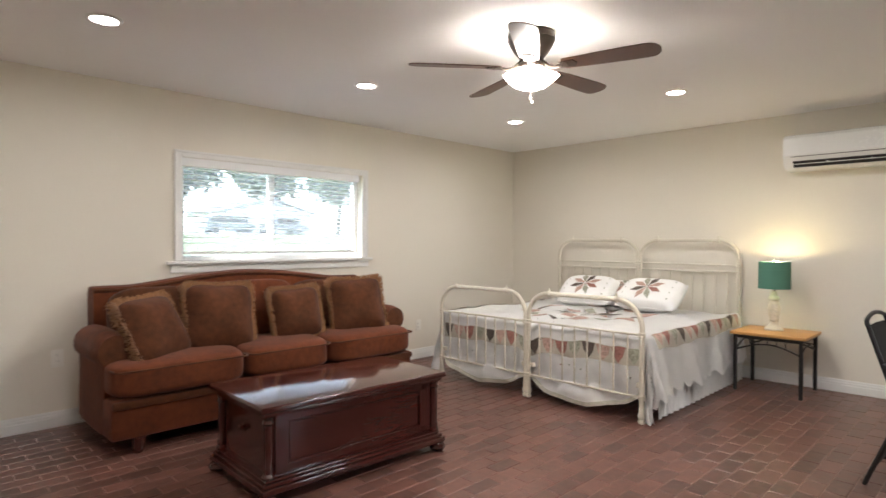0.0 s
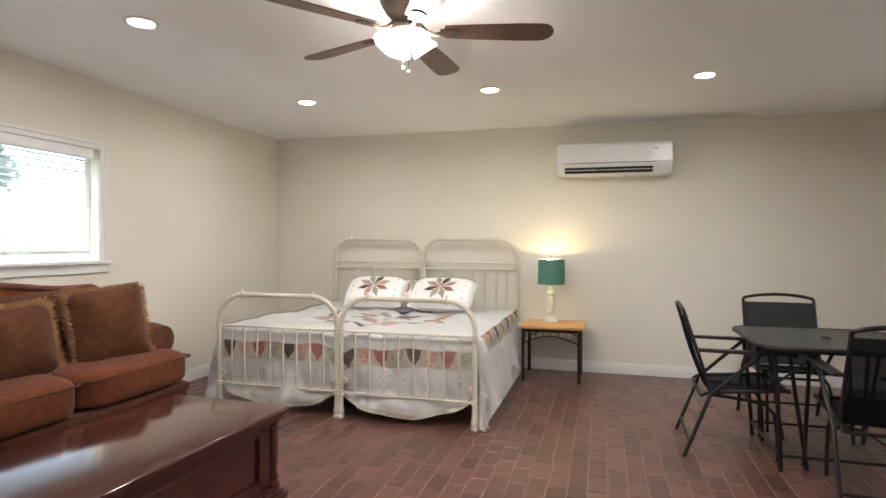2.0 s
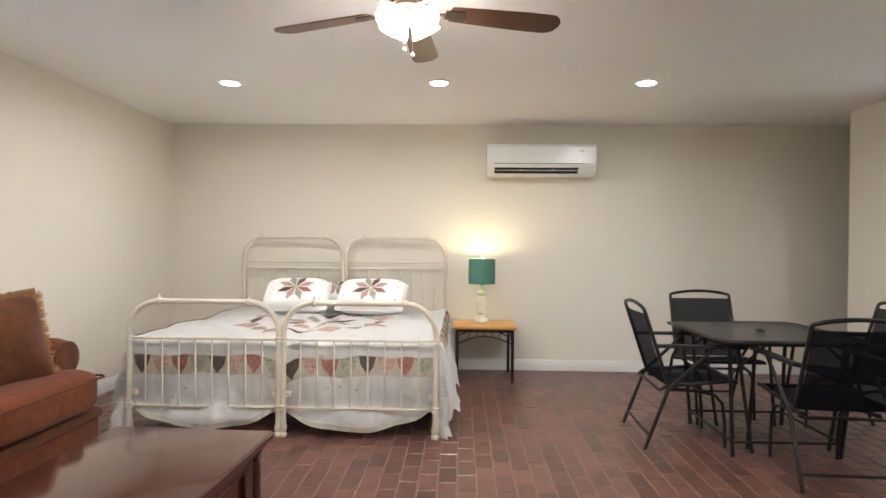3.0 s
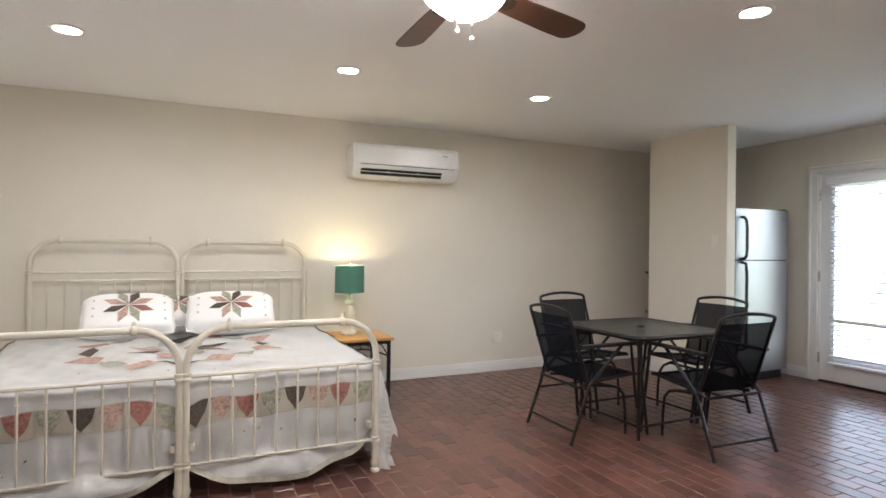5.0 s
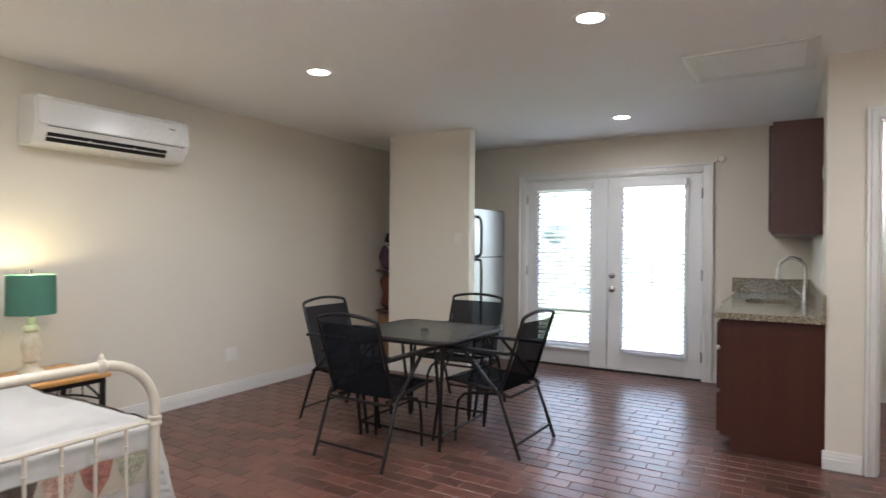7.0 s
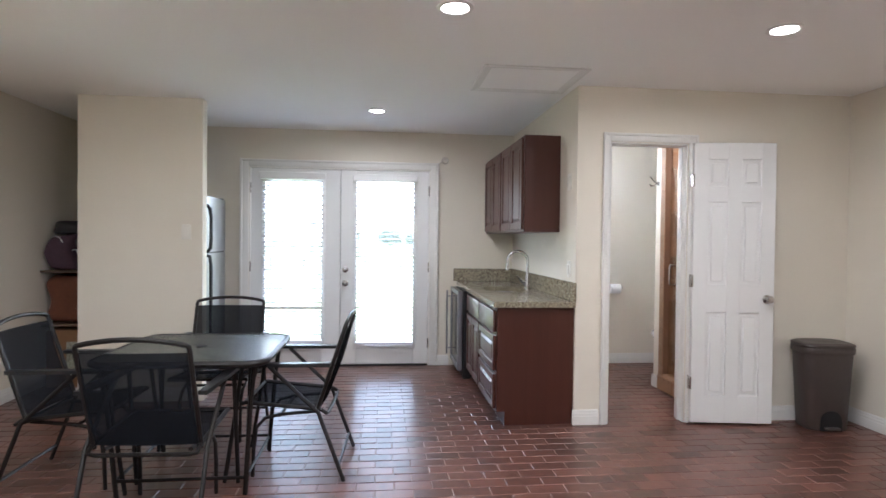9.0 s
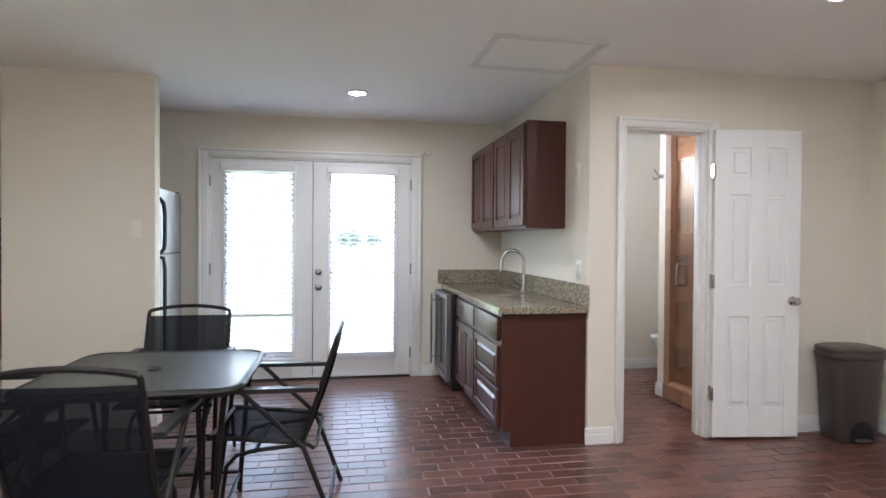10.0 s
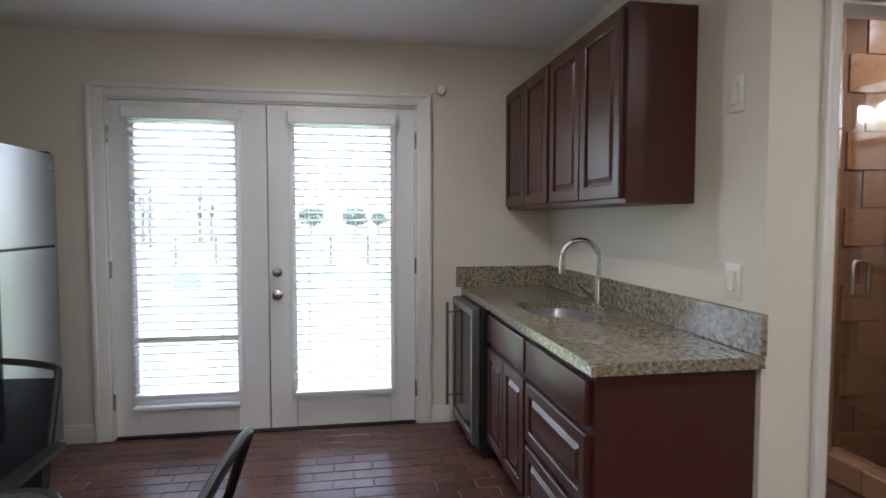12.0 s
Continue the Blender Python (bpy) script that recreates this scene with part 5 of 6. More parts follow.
YF = 2.385      # carcass front
cab = thing("base_cabinet", pose(0, 0, 0), "cherry wood base cabinet with one drawer over two panelled drawers", "cabinet", "kitchen base cabinets")
bm = B()
prism(bm, [(YK + 0.002, 0.0), (YF - 0.06, 0.0), (YF - 0.06, 0.10), (YF, 0.10), (YF, 0.848), (YK + 0.002, 0.848)], 0.842, 1.510, axis='x')
part("body", bm, CHERRY, cab)
for z0, z1, flat in ((0.668, 0.818, True), (0.388, 0.640, False), (0.115, 0.362, False)):
    if flat:
        bm = B()
        box(bm, 0.872, 1.492, YF + 0.001, YF + 0.024, z0, z1, bevel=0.006, seg=2)
        part("drawer_front", bm, CHERRY, cab)
    else:
        raised_door("drawer_front", cab, 0.872, 1.492, z0, z1, YF + 0.001, 0.022, 0.05)
sb = thing("base_cabinet", pose(0, 0, 0), "cherry wood sink cabinet with false front and two panelled doors", "cabinet", "kitchen base cabinets")
bm = B()
prism(bm, [(YK + 0.002, 0.0), (YF - 0.06, 0.0), (YF - 0.06, 0.10), (YF, 0.10), (YF, 0.700), (YK + 0.002, 0.700)], 1.512, 2.195, axis='x')
part("body", bm, CHERRY, sb)
bm = B()
box(bm, 1.512, 2.195, YF - 0.02, YF, 0.7005, 0.848)
part("top_rail", bm, CHERRY, sb)
bm = B()
box(bm, 1.530, 2.180, YF + 0.001, YF + 0.021, 0.668, 0.818, bevel=0.006, seg=2)
part("false_front", bm, CHERRY, sb)
for a, c in ((1.530, 1.852), (1.858, 2.180)):
    raised_door("door", sb, a, c, 0.115, 0.640, YF + 0.001)

wc = thing("wine_cooler", pose(2.495, 0, 0), "black undercounter beverage cooler with steel-framed glass door", "wine cooler")
bm = B()
box(bm, -0.292, 0.292, YK + 0.02, 2.435, 0.02, 0.842, bevel=0.004)
part("cabinet", bm, BLACKPL, wc)
bm = B()
for b in [(-0.292, -0.252, 0.085, 0.838), (0.252, 0.292, 0.085, 0.838), (-0.252, 0.252, 0.085, 0.135), (-0.252, 0.252, 0.795, 0.838)]:
    box(bm, b[0], b[1], 2.440, 2.485, b[2], b[3], bevel=0.003)
door = part("door", bm, STEEL, wc, "brushed steel door frame")
bm = B()
box(bm, -0.253, 0.253, 2.452, 2.476, 0.134, 0.796)
part("glass", bm, DARKGLASS, door)
bm = B()
tube(bm, [(0.262, 2.525, 0.14), (0.262, 2.525, 0.80)], 0.009, 10)
for z in (0.2, 0.74):
    tube(bm, [(0.262, 2.484, z), (0.262, 2.525, z)], 0.006, 8)
part("handle", bm, STEEL, door)
bm = B()
box(bm, -0.285, 0.285, 2.36, 2.425, 0.002, 0.078)
part("kick_grille", bm, BLACKPL, wc)

# countertop: slab with an oval sink cut-out, built as a ring of quads round the hole
ct = thing("countertop", pose(0, 0, 0), "speckled green-beige granite countertop with splashback", "countertop")
CX0, CX1, CY0, CY1 = 0.800, XE - 0.002, YK + 0.002, 2.420
SKX, SKY, SKA, SKB = 1.86, 2.115, 0.26, 0.180


def sink_curve(a, ra, rb):
    c, s = math.cos(a), math.sin(a)
    k = (abs(c) ** 3.2 + abs(s) ** 3.2) ** (-1 / 3.2)
    return SKX + ra * k * c, SKY + rb * k * s


def rim_point(a):
    c, s = math.cos(a), math.sin(a)
    tx = ((CX1 if c > 0 else CX0) - SKX) / c if abs(c) > 1e-9 else 1e9
    ty = ((CY1 if s > 0 else CY0) - SKY) / s if abs(s) > 1e-9 else 1e9
    t = min(tx, ty)
    return SKX + t * c, SKY + t * s


angs = sorted([2 * math.pi * k / 64 for k in range(64)] + [math.atan2(y - SKY, x - SKX) % (2 * math.pi) for x in (CX0, CX1) for y in (CY0, CY1)])
bm = B()
loops = []
for z, inner in ((0.850, False), (0.890, False), (0.890, True), (0.850, True)):
    loops.append([bm.verts.new((*(sink_curve(a, SKA, SKB) if inner else rim_point(a)), z)) for a in angs])
n = len(angs)
for i in range(4):
    a, c = loops[i], loops[(i + 1) % 4]
    for k in range(n):
        bm.faces.new((a[k], a[(k + 1) % n], c[(k + 1) % n], c[k]))
es = [e for e in bm.edges if all(abs(v.co.z - 0.890) < 1e-6 for v in e.verts) and (all(abs(v.co.y - CY1) < 1e-6 for v in e.verts) or all(abs(v.co.x - CX0) < 1e-6 for v in e.verts))]
bmesh.ops.bevel(bm, geom=es, offset=0.010, segments=3, affect='EDGES')
part("slab", bm, GRANITE, ct, smooth=30)
bm = B()
box(bm, CX0 - 0.008, CX1, YK + 0.002, YK + 0.022, 0.8905, 1.028, bevel=0.003)
part("splashback", bm, GRANITE, ct)
bm = B()
box(bm, XE - 0.023, XE - 0.003, YK + 0.0225, 2.455, 0.8905, 1.024, bevel=0.003)
part("side_splash", bm, GRANITE, ct)

sk = thing("sink", pose(0, 0, 0), "undermount stainless steel bar sink", "sink")
bm = B()
loops = []
for ra, rb, z in ((SKA + 0.012, SKB + 0.012, 0.8495), (SKA + 0.003, SKB + 0.003, 0.8495), (SKA - 0.005, SKB - 0.005, 0.83), (SKA - 0.02, SKB - 0.02, 0.73), (SKA - 0.06, SKB - 0.06, 0.712), (0.04, 0.04, 0.708)):
    loops.append([bm.verts.new((*sink_curve(2 * math.pi * k / 48, ra, rb), z)) for k in range(48)])
for a, c in zip(loops, loops[1:]):
    for k in range(48):
        bm.faces.new((a[k], a[(k + 1) % 48], c[(k + 1) % 48], c[k]))
part("bowl", bm, STEEL, sk, smooth=60)
bm = B()
lathe(bm, [(0.042, 0.708), (0.04, 0.712), (0.03, 0.709), (0.0, 0.706)], 20, (SKX, SKY, 0))
part("drain", bm, NICKEL, sk)

fc = thing("faucet", pose(1.90, 1.895, 0.8905), "brushed nickel gooseneck faucet with side lever", "faucet")
bm = B()
lathe(bm, [(0.029, 0.0), (0.029, 0.006), (0.023, 0.012), (0.022, 0.06), (0.019, 0.085), (0.016, 0.118), (0.0125, 0.14), (0.0, 0.14)], 20)
part("body", bm, NICKEL, fc)
bm = B()
R = 0.088
spout = [(0, 0, 0.12), (0, 0, 0.24)] + [(0.02 * (1 - math.cos(radians(q))), R * (1 - math.cos(radians(q))), 0.25 + R * math.sin(radians(q))) for q in range(10, 181, 12)] + [(0.04, 2 * R + 0.002, 0.215)]
tube(bm, spout, 0.0132, 12)
tube(bm, [(0.04, 2 * R + 0.002, 0.225), (0.04, 2 * R + 0.004, 0.165)], 0.0155, 12)
part("spout", bm, NICKEL, fc)
bm = B()
tube(bm, [(-0.006, -0.014, 0.022), (0.010, 0.020, 0.042), (0.030, 0.060, 0.080), (0.045, 0.090, 0.115)], 0.008, 8, radii=[0.018, 0.017, 0.011, 0.008])
part("lever", bm, NICKEL, fc)


def upper(x0, x1, label):
    t = thing("wall_cabinet", pose(0, 0, 0), label, "cabinet", "kitchen wall cabinets")
    bm = B()
    box(bm, x0, x1, YK + 0.002, 2.108, 1.395, 2.150, bevel=0.002)
    part("body", bm, CHERRY, t)
    xm = (x0 + x1) / 2
    for a, c in ((x0 + 0.02, xm - 0.003), (xm + 0.003, x1 - 0.02)):
        raised_door("door", t, a, c, 1.415, 2.130, 2.109)


upper(1.205, 2.012, "cherry wood wall cabinet with two raised-panel doors")
upper(2.014, XE - 0.003, "cherry wood wall cabinet in the corner with two doors")

# ---- refrigerator ----
fr = thing("refrigerator", pose(2.255, 4.725, 0), "stainless steel top-freezer refrigerator with black handles", "refrigerator")
FW = 0.385
bm = B()
box(bm, -FW + 0.005, FW - 0.005, 0.075, 0.72, 0.03, 1.665, bevel=0.006)
part("body", bm, mat("grey_fridge_side", (0.20, 0.20, 0.205), 0.4, vary=0.05, bump=0.1, bump_scale=200), fr)


def fridge_door(z0, z1):
    bm = B()
    n = 12
    outline = [(-FW, 0.07)] + [(-FW + 2 * FW * k / n, 0.012 - 0.012 * math.sin(math.pi * k / n)) for k in range(n + 1)] + [(FW, 0.07)]
    prism(bm, outline, z0, z1)
    return part("door", bm, STEEL, fr, "brushed stainless steel door", smooth=30)


dz = fridge_door(1.195, 1.685)
fridge_door(0.10, 1.180)
bm = B()
box(bm, -FW + 0.004, FW - 0.004, 0.02, 0.07, 1.181, 1.194)
part("door_gasket", bm, BLACKPL, fr)
bm = B()
box(bm, -FW + 0.03, FW - 0.03, 0.05, 0.09, 0.005, 0.095)
part("kick_plate", bm, BLACKPL, fr)
bm = B()
xh = -FW + 0.075
tube(bm, [(xh, 0.012, 1.60), (xh, -0.02, 1.60), (xh, -0.045, 1.57), (xh, -0.055, 1.50), (xh, -0.055, 1.30), (xh, -0.05, 1.23), (xh, -0.03, 1.205), (xh, 0.012, 1.20)], 0.015, 8)
part("handle", bm, BLACKPL, dz, "black bow handle")
bm = B()
tube(bm, [(xh, 0.012, 1.17), (xh, -0.045, 1.16), (xh, -0.055, 1.08), (xh, -0.055, 0.42), (xh, -0.045, 0.35), (xh, 0.012, 0.33)], 0.015, 8)
part("handle", bm, BLACKPL, fr, "black bow handle")
bm = B()
box(bm, FW - 0.06, FW - 0.012, 0.02, 0.10, 1.686, 1.70, bevel=0.004)
part("hinge_cover", bm, BLACKPL, fr)
bm = B()
box(bm, FW - 0.10, FW - 0.03, -0.002, 0.012, 1.60, 1.612)
part("badge", bm, NICKEL, fr)

# ---- pedal bin ----
bn = thing("pedal_bin", pose(0.655, 0.025, 0, 0, 0, -8), "brown plastic pedal bin with domed lid in the corner", "bin")


def bin_ring(s, z, k=1.0):
    return [(0.136 * s * math.copysign(abs(math.cos(a)) ** 0.55, math.cos(a)), 0.178 * s * math.copysign(abs(math.sin(a)) ** 0.55, math.sin(a)), z) for a in [2 * math.pi * q / 36 for q in range(36)]]


def stack(bm, rings):
    rs = [[bm.verts.new(p) for p in r] for r in rings]
    for a, c in zip(rs, rs[1:]):
        for k in range(len(a)):
            bm.faces.new((a[k], a[(k + 1) % len(a)], c[(k + 1) % len(a)], c[k]))
    bm.faces.new(rs[0])
    bm.faces.new(rs[-1])


bm = B()
stack(bm, [bin_ring(0.80, 0.002), bin_ring(0.83, 0.012), bin_ring(0.99, 0.55)])
part("bucket", bm, BINBROWN, bn)
bm = B()
stack(bm, [bin_ring(1.03, 0.545), bin_ring(1.06, 0.555), bin_ring(1.06, 0.582), bin_ring(1.02, 0.592)])
part("rim", bm, BINBROWN, bn)
bm = B()
stack(bm, [bin_ring(1.05, 0.593), bin_ring(1.07, 0.603), bin_ring(1.04, 0.613), bin_ring(0.90, 0.622), bin_ring(0.84, 0.619), bin_ring(0.4, 0.627), bin_ring(0.05, 0.629)])
part("lid", bm, BINBROWN, bn)
bm = B()
prism(bm, [(-0.075, 0.003)] + [(p, 0.02 + q) for p, q in arc(0, 0.055, 0.072, 180, 0, 10)] + [(0.075, 0.003)], -0.121, -0.100, axis='x')
part("pedal_recess", bm, BLACKPL, bn)
bm = B()
box(bm, -0.154, -0.100, -0.05, 0.05, 0.018, 0.034, bevel=0.006)
part("pedal", bm, BINBROWN, bn)

# ---- bathroom ----
bm = B()
box(bm, 0.99, 1.768, YS + 0.002, YS + 0.02, 0.0, 2.43)
box(bm, 1.752, 1.768, YS + 0.02, 0.69, 0.0, 2.43)
box(bm, 0.942, 0.958, YS + 0.02, 0.69, 0.0, 2.43)
sw = tagged(part("shower_wall", bm, TILEG, smooth=0), "tan ceramic tiled shower wall", "wall", kind="structure")


def tile_mesh(w, h):
    bm = B()
    box(bm, -w / 2, w / 2, -0.008, 0.0, -h / 2, h / 2, bevel=0.002)
    return mesh_of("tile", bm, TILE, 0)


tw, th = 0.322, 0.197
tm = tile_mesh(tw - 0.004, th - 0.004)
for j in range(12):
    for k in range(3):
        x = 0.99 + 0.13 + (k if j % 2 else k + 0.28) * (tw * 0.8)
        if x < 1.66:
            piece("tile", tm, sw, pose(x, YS + 0.020, 0.11 + th * j, 0, 0, 180))
    for k in range(4):
        y = YS + 0.14 + (k if j % 2 else k + 0.4) * (tw * 0.8)
        if y < 0.56:
            piece("tile", tm, sw, pose(1.752, y, 0.11 + th * j, 0, 0, -90))
            piece("tile", tm, sw, pose(0.958, y, 0.11 + th * j, 0, 0, 90))
jm = tile_mesh(0.078, th - 0.004)
for j in range(12):
    piece("tile", jm, sw, pose(1.728, 0.700, 0.11 + th * j, 0, 0, 180))
cb = tagged(new("shower_curb"), "tan tiled shower curb", "curb", kind="structure")
bm = B()
box(bm, 0.945, 1.768, 0.60, 0.715, 0.0, 0.13, bevel=0.005)
part("curb_core", bm, TILEG, cb)
cm = tile_mesh(0.26, 0.12)
for k in range(3):
    piece("tile", cm, cb, pose(1.09 + 0.265 * k, 0.717, 0.066, 0, 0, 180))
    piece("tile", cm, cb, pose(1.09 + 0.265 * k, 0.657, 0.132, 90, 0, 0))
sd = thing("shower_door", pose(0, 0.66, 0), "frameless glass shower door with brass-toned pull handle", "shower door")
bm = B()
box(bm, 1.13, 1.680, -0.004, 0.004, 0.140, 1.985)
gl = part("glass", bm, SHGLASS, sd, smooth=0)
gl.visible_shadow = False
bm = B()
for y in (0.045, -0.045):
    tube(bm, [(1.595, 0, 0.955), (1.595, y * 0.8, 0.955), (1.595, y, 0.97), (1.595, y, 1.11), (1.595, y * 0.8, 1.125), (1.595, 0, 1.125)], 0.0095, 8)
part("handle", bm, NICKEL, sd)
bm = B()
for z in (0.35, 1.75):
    box(bm, 1.105, 1.165, -0.010, 0.010, z - 0.04, z + 0.04, bevel=0.002)
part("glass_hinges", bm, NICKEL, sd)
bm = B()
box(bm, 0.945, 1.105, -0.004, 0.004, 0.140, 1.985)
gl = part("fixed_panel", bm, SHGLASS, sd, "fixed clear glass panel", smooth=0)
gl.visible_shadow = False
sh = thing("hand_shower", pose(1.752, 0.286, 1.66), "chrome shower head on a bent arm over tan tiles", "shower")
bm = B()
tube(bm, [(-0.009, 0, 0.03), (-0.06, 0, 0.045), (-0.10, 0, 0.03), (-0.125, 0, -0.01)], 0.010, 8)
part("arm", bm, NICKEL, sh)
bm = B()
lathe(bm, [(0.012, 0.0), (0.020, -0.02), (0.040, -0.05), (0.040, -0.06), (0.0, -0.062)], 16, (-0.127, 0, -0.005))
part("spray_head", bm, NICKEL, sh)
bm = B()
lathe(bm, [(0.030, -0.0085), (0.030, -0.014), (0.014, -0.020)], 16, (0, 0, 0.03), 'x')
part("wall_flange", bm, NICKEL, sh)
sv = thing("shower_valve", pose(1.752, 0.297, 1.203), "round chrome shower valve with a lever on tan tiles", "valve")
bm = B()
lathe(bm, [(0.075, -0.0085), (0.074, -0.014), (0.045, -0.022), (0.030, -0.024), (0.028, -0.055), (0.0, -0.058)], 24, (0, 0, 0), 'x')
part("round_plate", bm, NICKEL, sv)
bm = B()
tube(bm, [(-0.05, 0, 0), (-0.056, 0.035, -0.030), (-0.058, 0.062, -0.052)], 0.007, 8)
part("lever", bm, NICKEL, sv)

to = thing("toilet", pose(2.30, 0.18, 0), "white ceramic toilet behind the stub wall", "toilet")
bm = B()
for_rings = []
for s, z, yo in ((0.55, 0.0, -0.02), (0.5, 0.1, 0.0), (0.62, 0.22, 0.03), (0.95, 0.34, 0.06), (1.0, 0.385, 0.06)):
    for_rings.append([(0.18 * s * math.cos(a), yo + 0.245 * s * math.sin(a), z) for a in [2 * math.pi * q / 28 for q in range(28)]])
stack(bm, for_rings)
part("bowl", bm, CERAMIC, to, smooth=60)
bm = B()
stack(bm, [[(0.19 * s * math.cos(a), 0.06 + 0.255 * s * math.sin(a), z) for a in [2 * math.pi * q / 28 for q in range(28)]] for s, z in ((1.0, 0.388), (1.02, 0.40), (1.0, 0.425), (0.9, 0.435))])
part("seat_lid", bm, CERAMIC, to, smooth=60)
bm = B()
soft(bm, 0, -0.30, 0.58, 0.21, 0.095, 0.19, 10, 6)
part("tank", bm, CERAMIC, to)
bm = B()
box(bm, -0.22, 0.22, -0.405, -0.195, 0.772, 0.80, bevel=0.008, seg=2)
part("tank_lid", bm, CERAMIC, to)
bm = B()
tube(bm, [(-0.15, -0.20, 0.70), (-0.15, -0.185, 0.70), (-0.08, -0.18, 0.695)], 0.007, 8)
part("flush_lever", bm, NICKEL, to)

tp = thing("toilet_paper_holder", pose(XE, 0.62, 0.83), "nickel toilet paper holder with a white roll", "paper holder")
bm = B()
lathe(bm, [(0.024, -0.001), (0.024, -0.008), (0.010, -0.014), (0.009, -0.06)], 14, (0, 0, 0), 'x')
tube(bm, [(-0.055, 0, 0), (-0.06, 0.16, 0)], 0.008, 8)
part("arm", bm, NICKEL, tp)
bm = B()
lathe(bm, [(0.02, 0.03), (0.052, 0.03), (0.052, 0.14), (0.02, 0.14)], 20, (-0.058, 0, -0.012), 'y')
part("paper_roll", bm, QUILT, tp)

hk = thing("towel_hook", pose(1.825, 0.70, 1.86), "nickel double robe hook on the stub wall", "hook")
bm = B()
lathe(bm, [(0.024, 0.001), (0.024, 0.008), (0.012, 0.014), (0.010, 0.03)], 14, (0, 0, 0), 'y')
part("rose", bm, NICKEL, hk)
bm = B()
tube(bm, [(0, 0.02, 0), (0, 0.05, 0.02), (0, 0.075, 0.05), (0, 0.085, 0.06)], 0.006, 8)
tube(bm, [(0, 0.02, 0), (0, 0.05, -0.02), (0, 0.075, -0.025), (0, 0.09, -0.005)], 0.006, 8)
part("prongs", bm, NICKEL, hk)

vl = thing("vanity_light", pose(2.53, YK - 0.12, 2.12), "nickel vanity light with three lit glass shades", "wall light")
bm = B()
box(bm, -0.26, 0.26, -0.03, -0.002, -0.04, 0.04, bevel=0.006)
part("back_plate", bm, NICKEL, vl)
for k in (-1, 0, 1):
    bm = B()
    tube(bm, [(0.185 * k, -0.03, 0), (0.185 * k, -0.09, 0.0), (0.185 * k, -0.11, -0.03)], 0.008, 8)
    part("arm", bm, NICKEL, vl)
    bm = B()
    lathe(bm, [(0.018, -0.03), (0.034, -0.045), (0.046, -0.072), (0.048, -0.095), (0.038, -0.122), (0.0, -0.135)], 18, (0.185 * k, -0.11, 0))
    part("glass_shade", bm, VBULB, vl, "glowing white glass shade", smooth=180)

mr = thing("bathroom_mirror", pose(2.45, YK - 0.12, 1.42), "dark-framed mirror under the vanity light", "mirror")
bm = B()
box(bm, -0.31, 0.31, -0.012, -0.004, -0.41, 0.41)
part("mirror_glass", bm, MIRROR, mr, smooth=0)
bm = B()
for b in [(-0.36, -0.30, -0.46, 0.46), (0.30, 0.36, -0.46, 0.46), (-0.30, 0.30, 0.40, 0.46), (-0.30, 0.30, -0.46, -0.40)]:
    box(bm, b[0], b[1], -0.028, -0.002, b[2], b[3], bevel=0.004)
part("frame", bm, MAHOG, mr)

# ---- closet behind the short wall ----
SHELFW = mat("dark_shelf_wood", (0.10, 0.06, 0.035), 0.6, vary=0.25, big=3, fine=20)
for z in (0.55, 1.02):
    bm = B()
    box(bm, 2.14, XE - 0.002, YC1 + 0.002, YN - 0.002, z - 0.02, z, bevel=0.002)
    tagged(part("closet_shelf", bm, SHELFW), "plain wooden closet shelf holding bags and bedding", "shelf", "closet shelves")
bx = thing("storage_box", pose(2.36, 5.88, 0), "tall brown cardboard box on the closet floor", "box")
CARD = mat("cardboard", (0.24, 0.13, 0.065), 0.85, vary=0.15, big=4, fine=60)
bm = B()
box(bm, -0.24, 0.24, -0.22, 0.22, 0.001, 0.50, bevel=0.006)
part("carton", bm, CARD, bx)
bm = B()
box(bm, -0.243, -0.238, -0.05, 0.05, 0.10, 0.40)
part("label", bm, PATCH_SAGE, bx)
CLOTHS = [mat("navy_cloth", (0.03, 0.035, 0.07), 0.9, vary=0.3, bump=0.4, bump_scale=20), mat("black_nylon", (0.015, 0.015, 0.018), 0.6, vary=0.3, bump=0.4, bump_scale=18),
          mat("dark_grey_cloth", (0.10, 0.09, 0.085), 0.9, vary=0.3, bump=0.4, bump_scale=20), mat("plum_cloth", (0.09, 0.05, 0.07), 0.9, vary=0.3, bump=0.4, bump_scale=20),
          mat("rust_cloth", (0.15, 0.05, 0.025), 0.9, vary=0.3, bump=0.4, bump_scale=20)]


def bundle(x, y, z, hx, hy, hz, material, label, name="folded_bedding"):
    t = thing(name, pose(x, y, z), label, "bedding")
    rng = random.Random(int(1000 * (x + y + z)))
    ph = [rng.uniform(0, 6) for _ in range(3)]

    def wob(q):
        return q + Vector((0.02 * math.sin(q.y * 17 + ph[0]), 0.02 * math.sin(q.z * 21 + ph[1]), 0.015 * math.sin(q.y * 13 + q.x * 9 + ph[2]) * (1 if q.z > 0 else 0)))
    bm = B()
    soft(bm, 0, 0, hz, hx, hy, hz, 6.5, 12, warp=wob)
    part("cloth", bm, material, t, smooth=180)


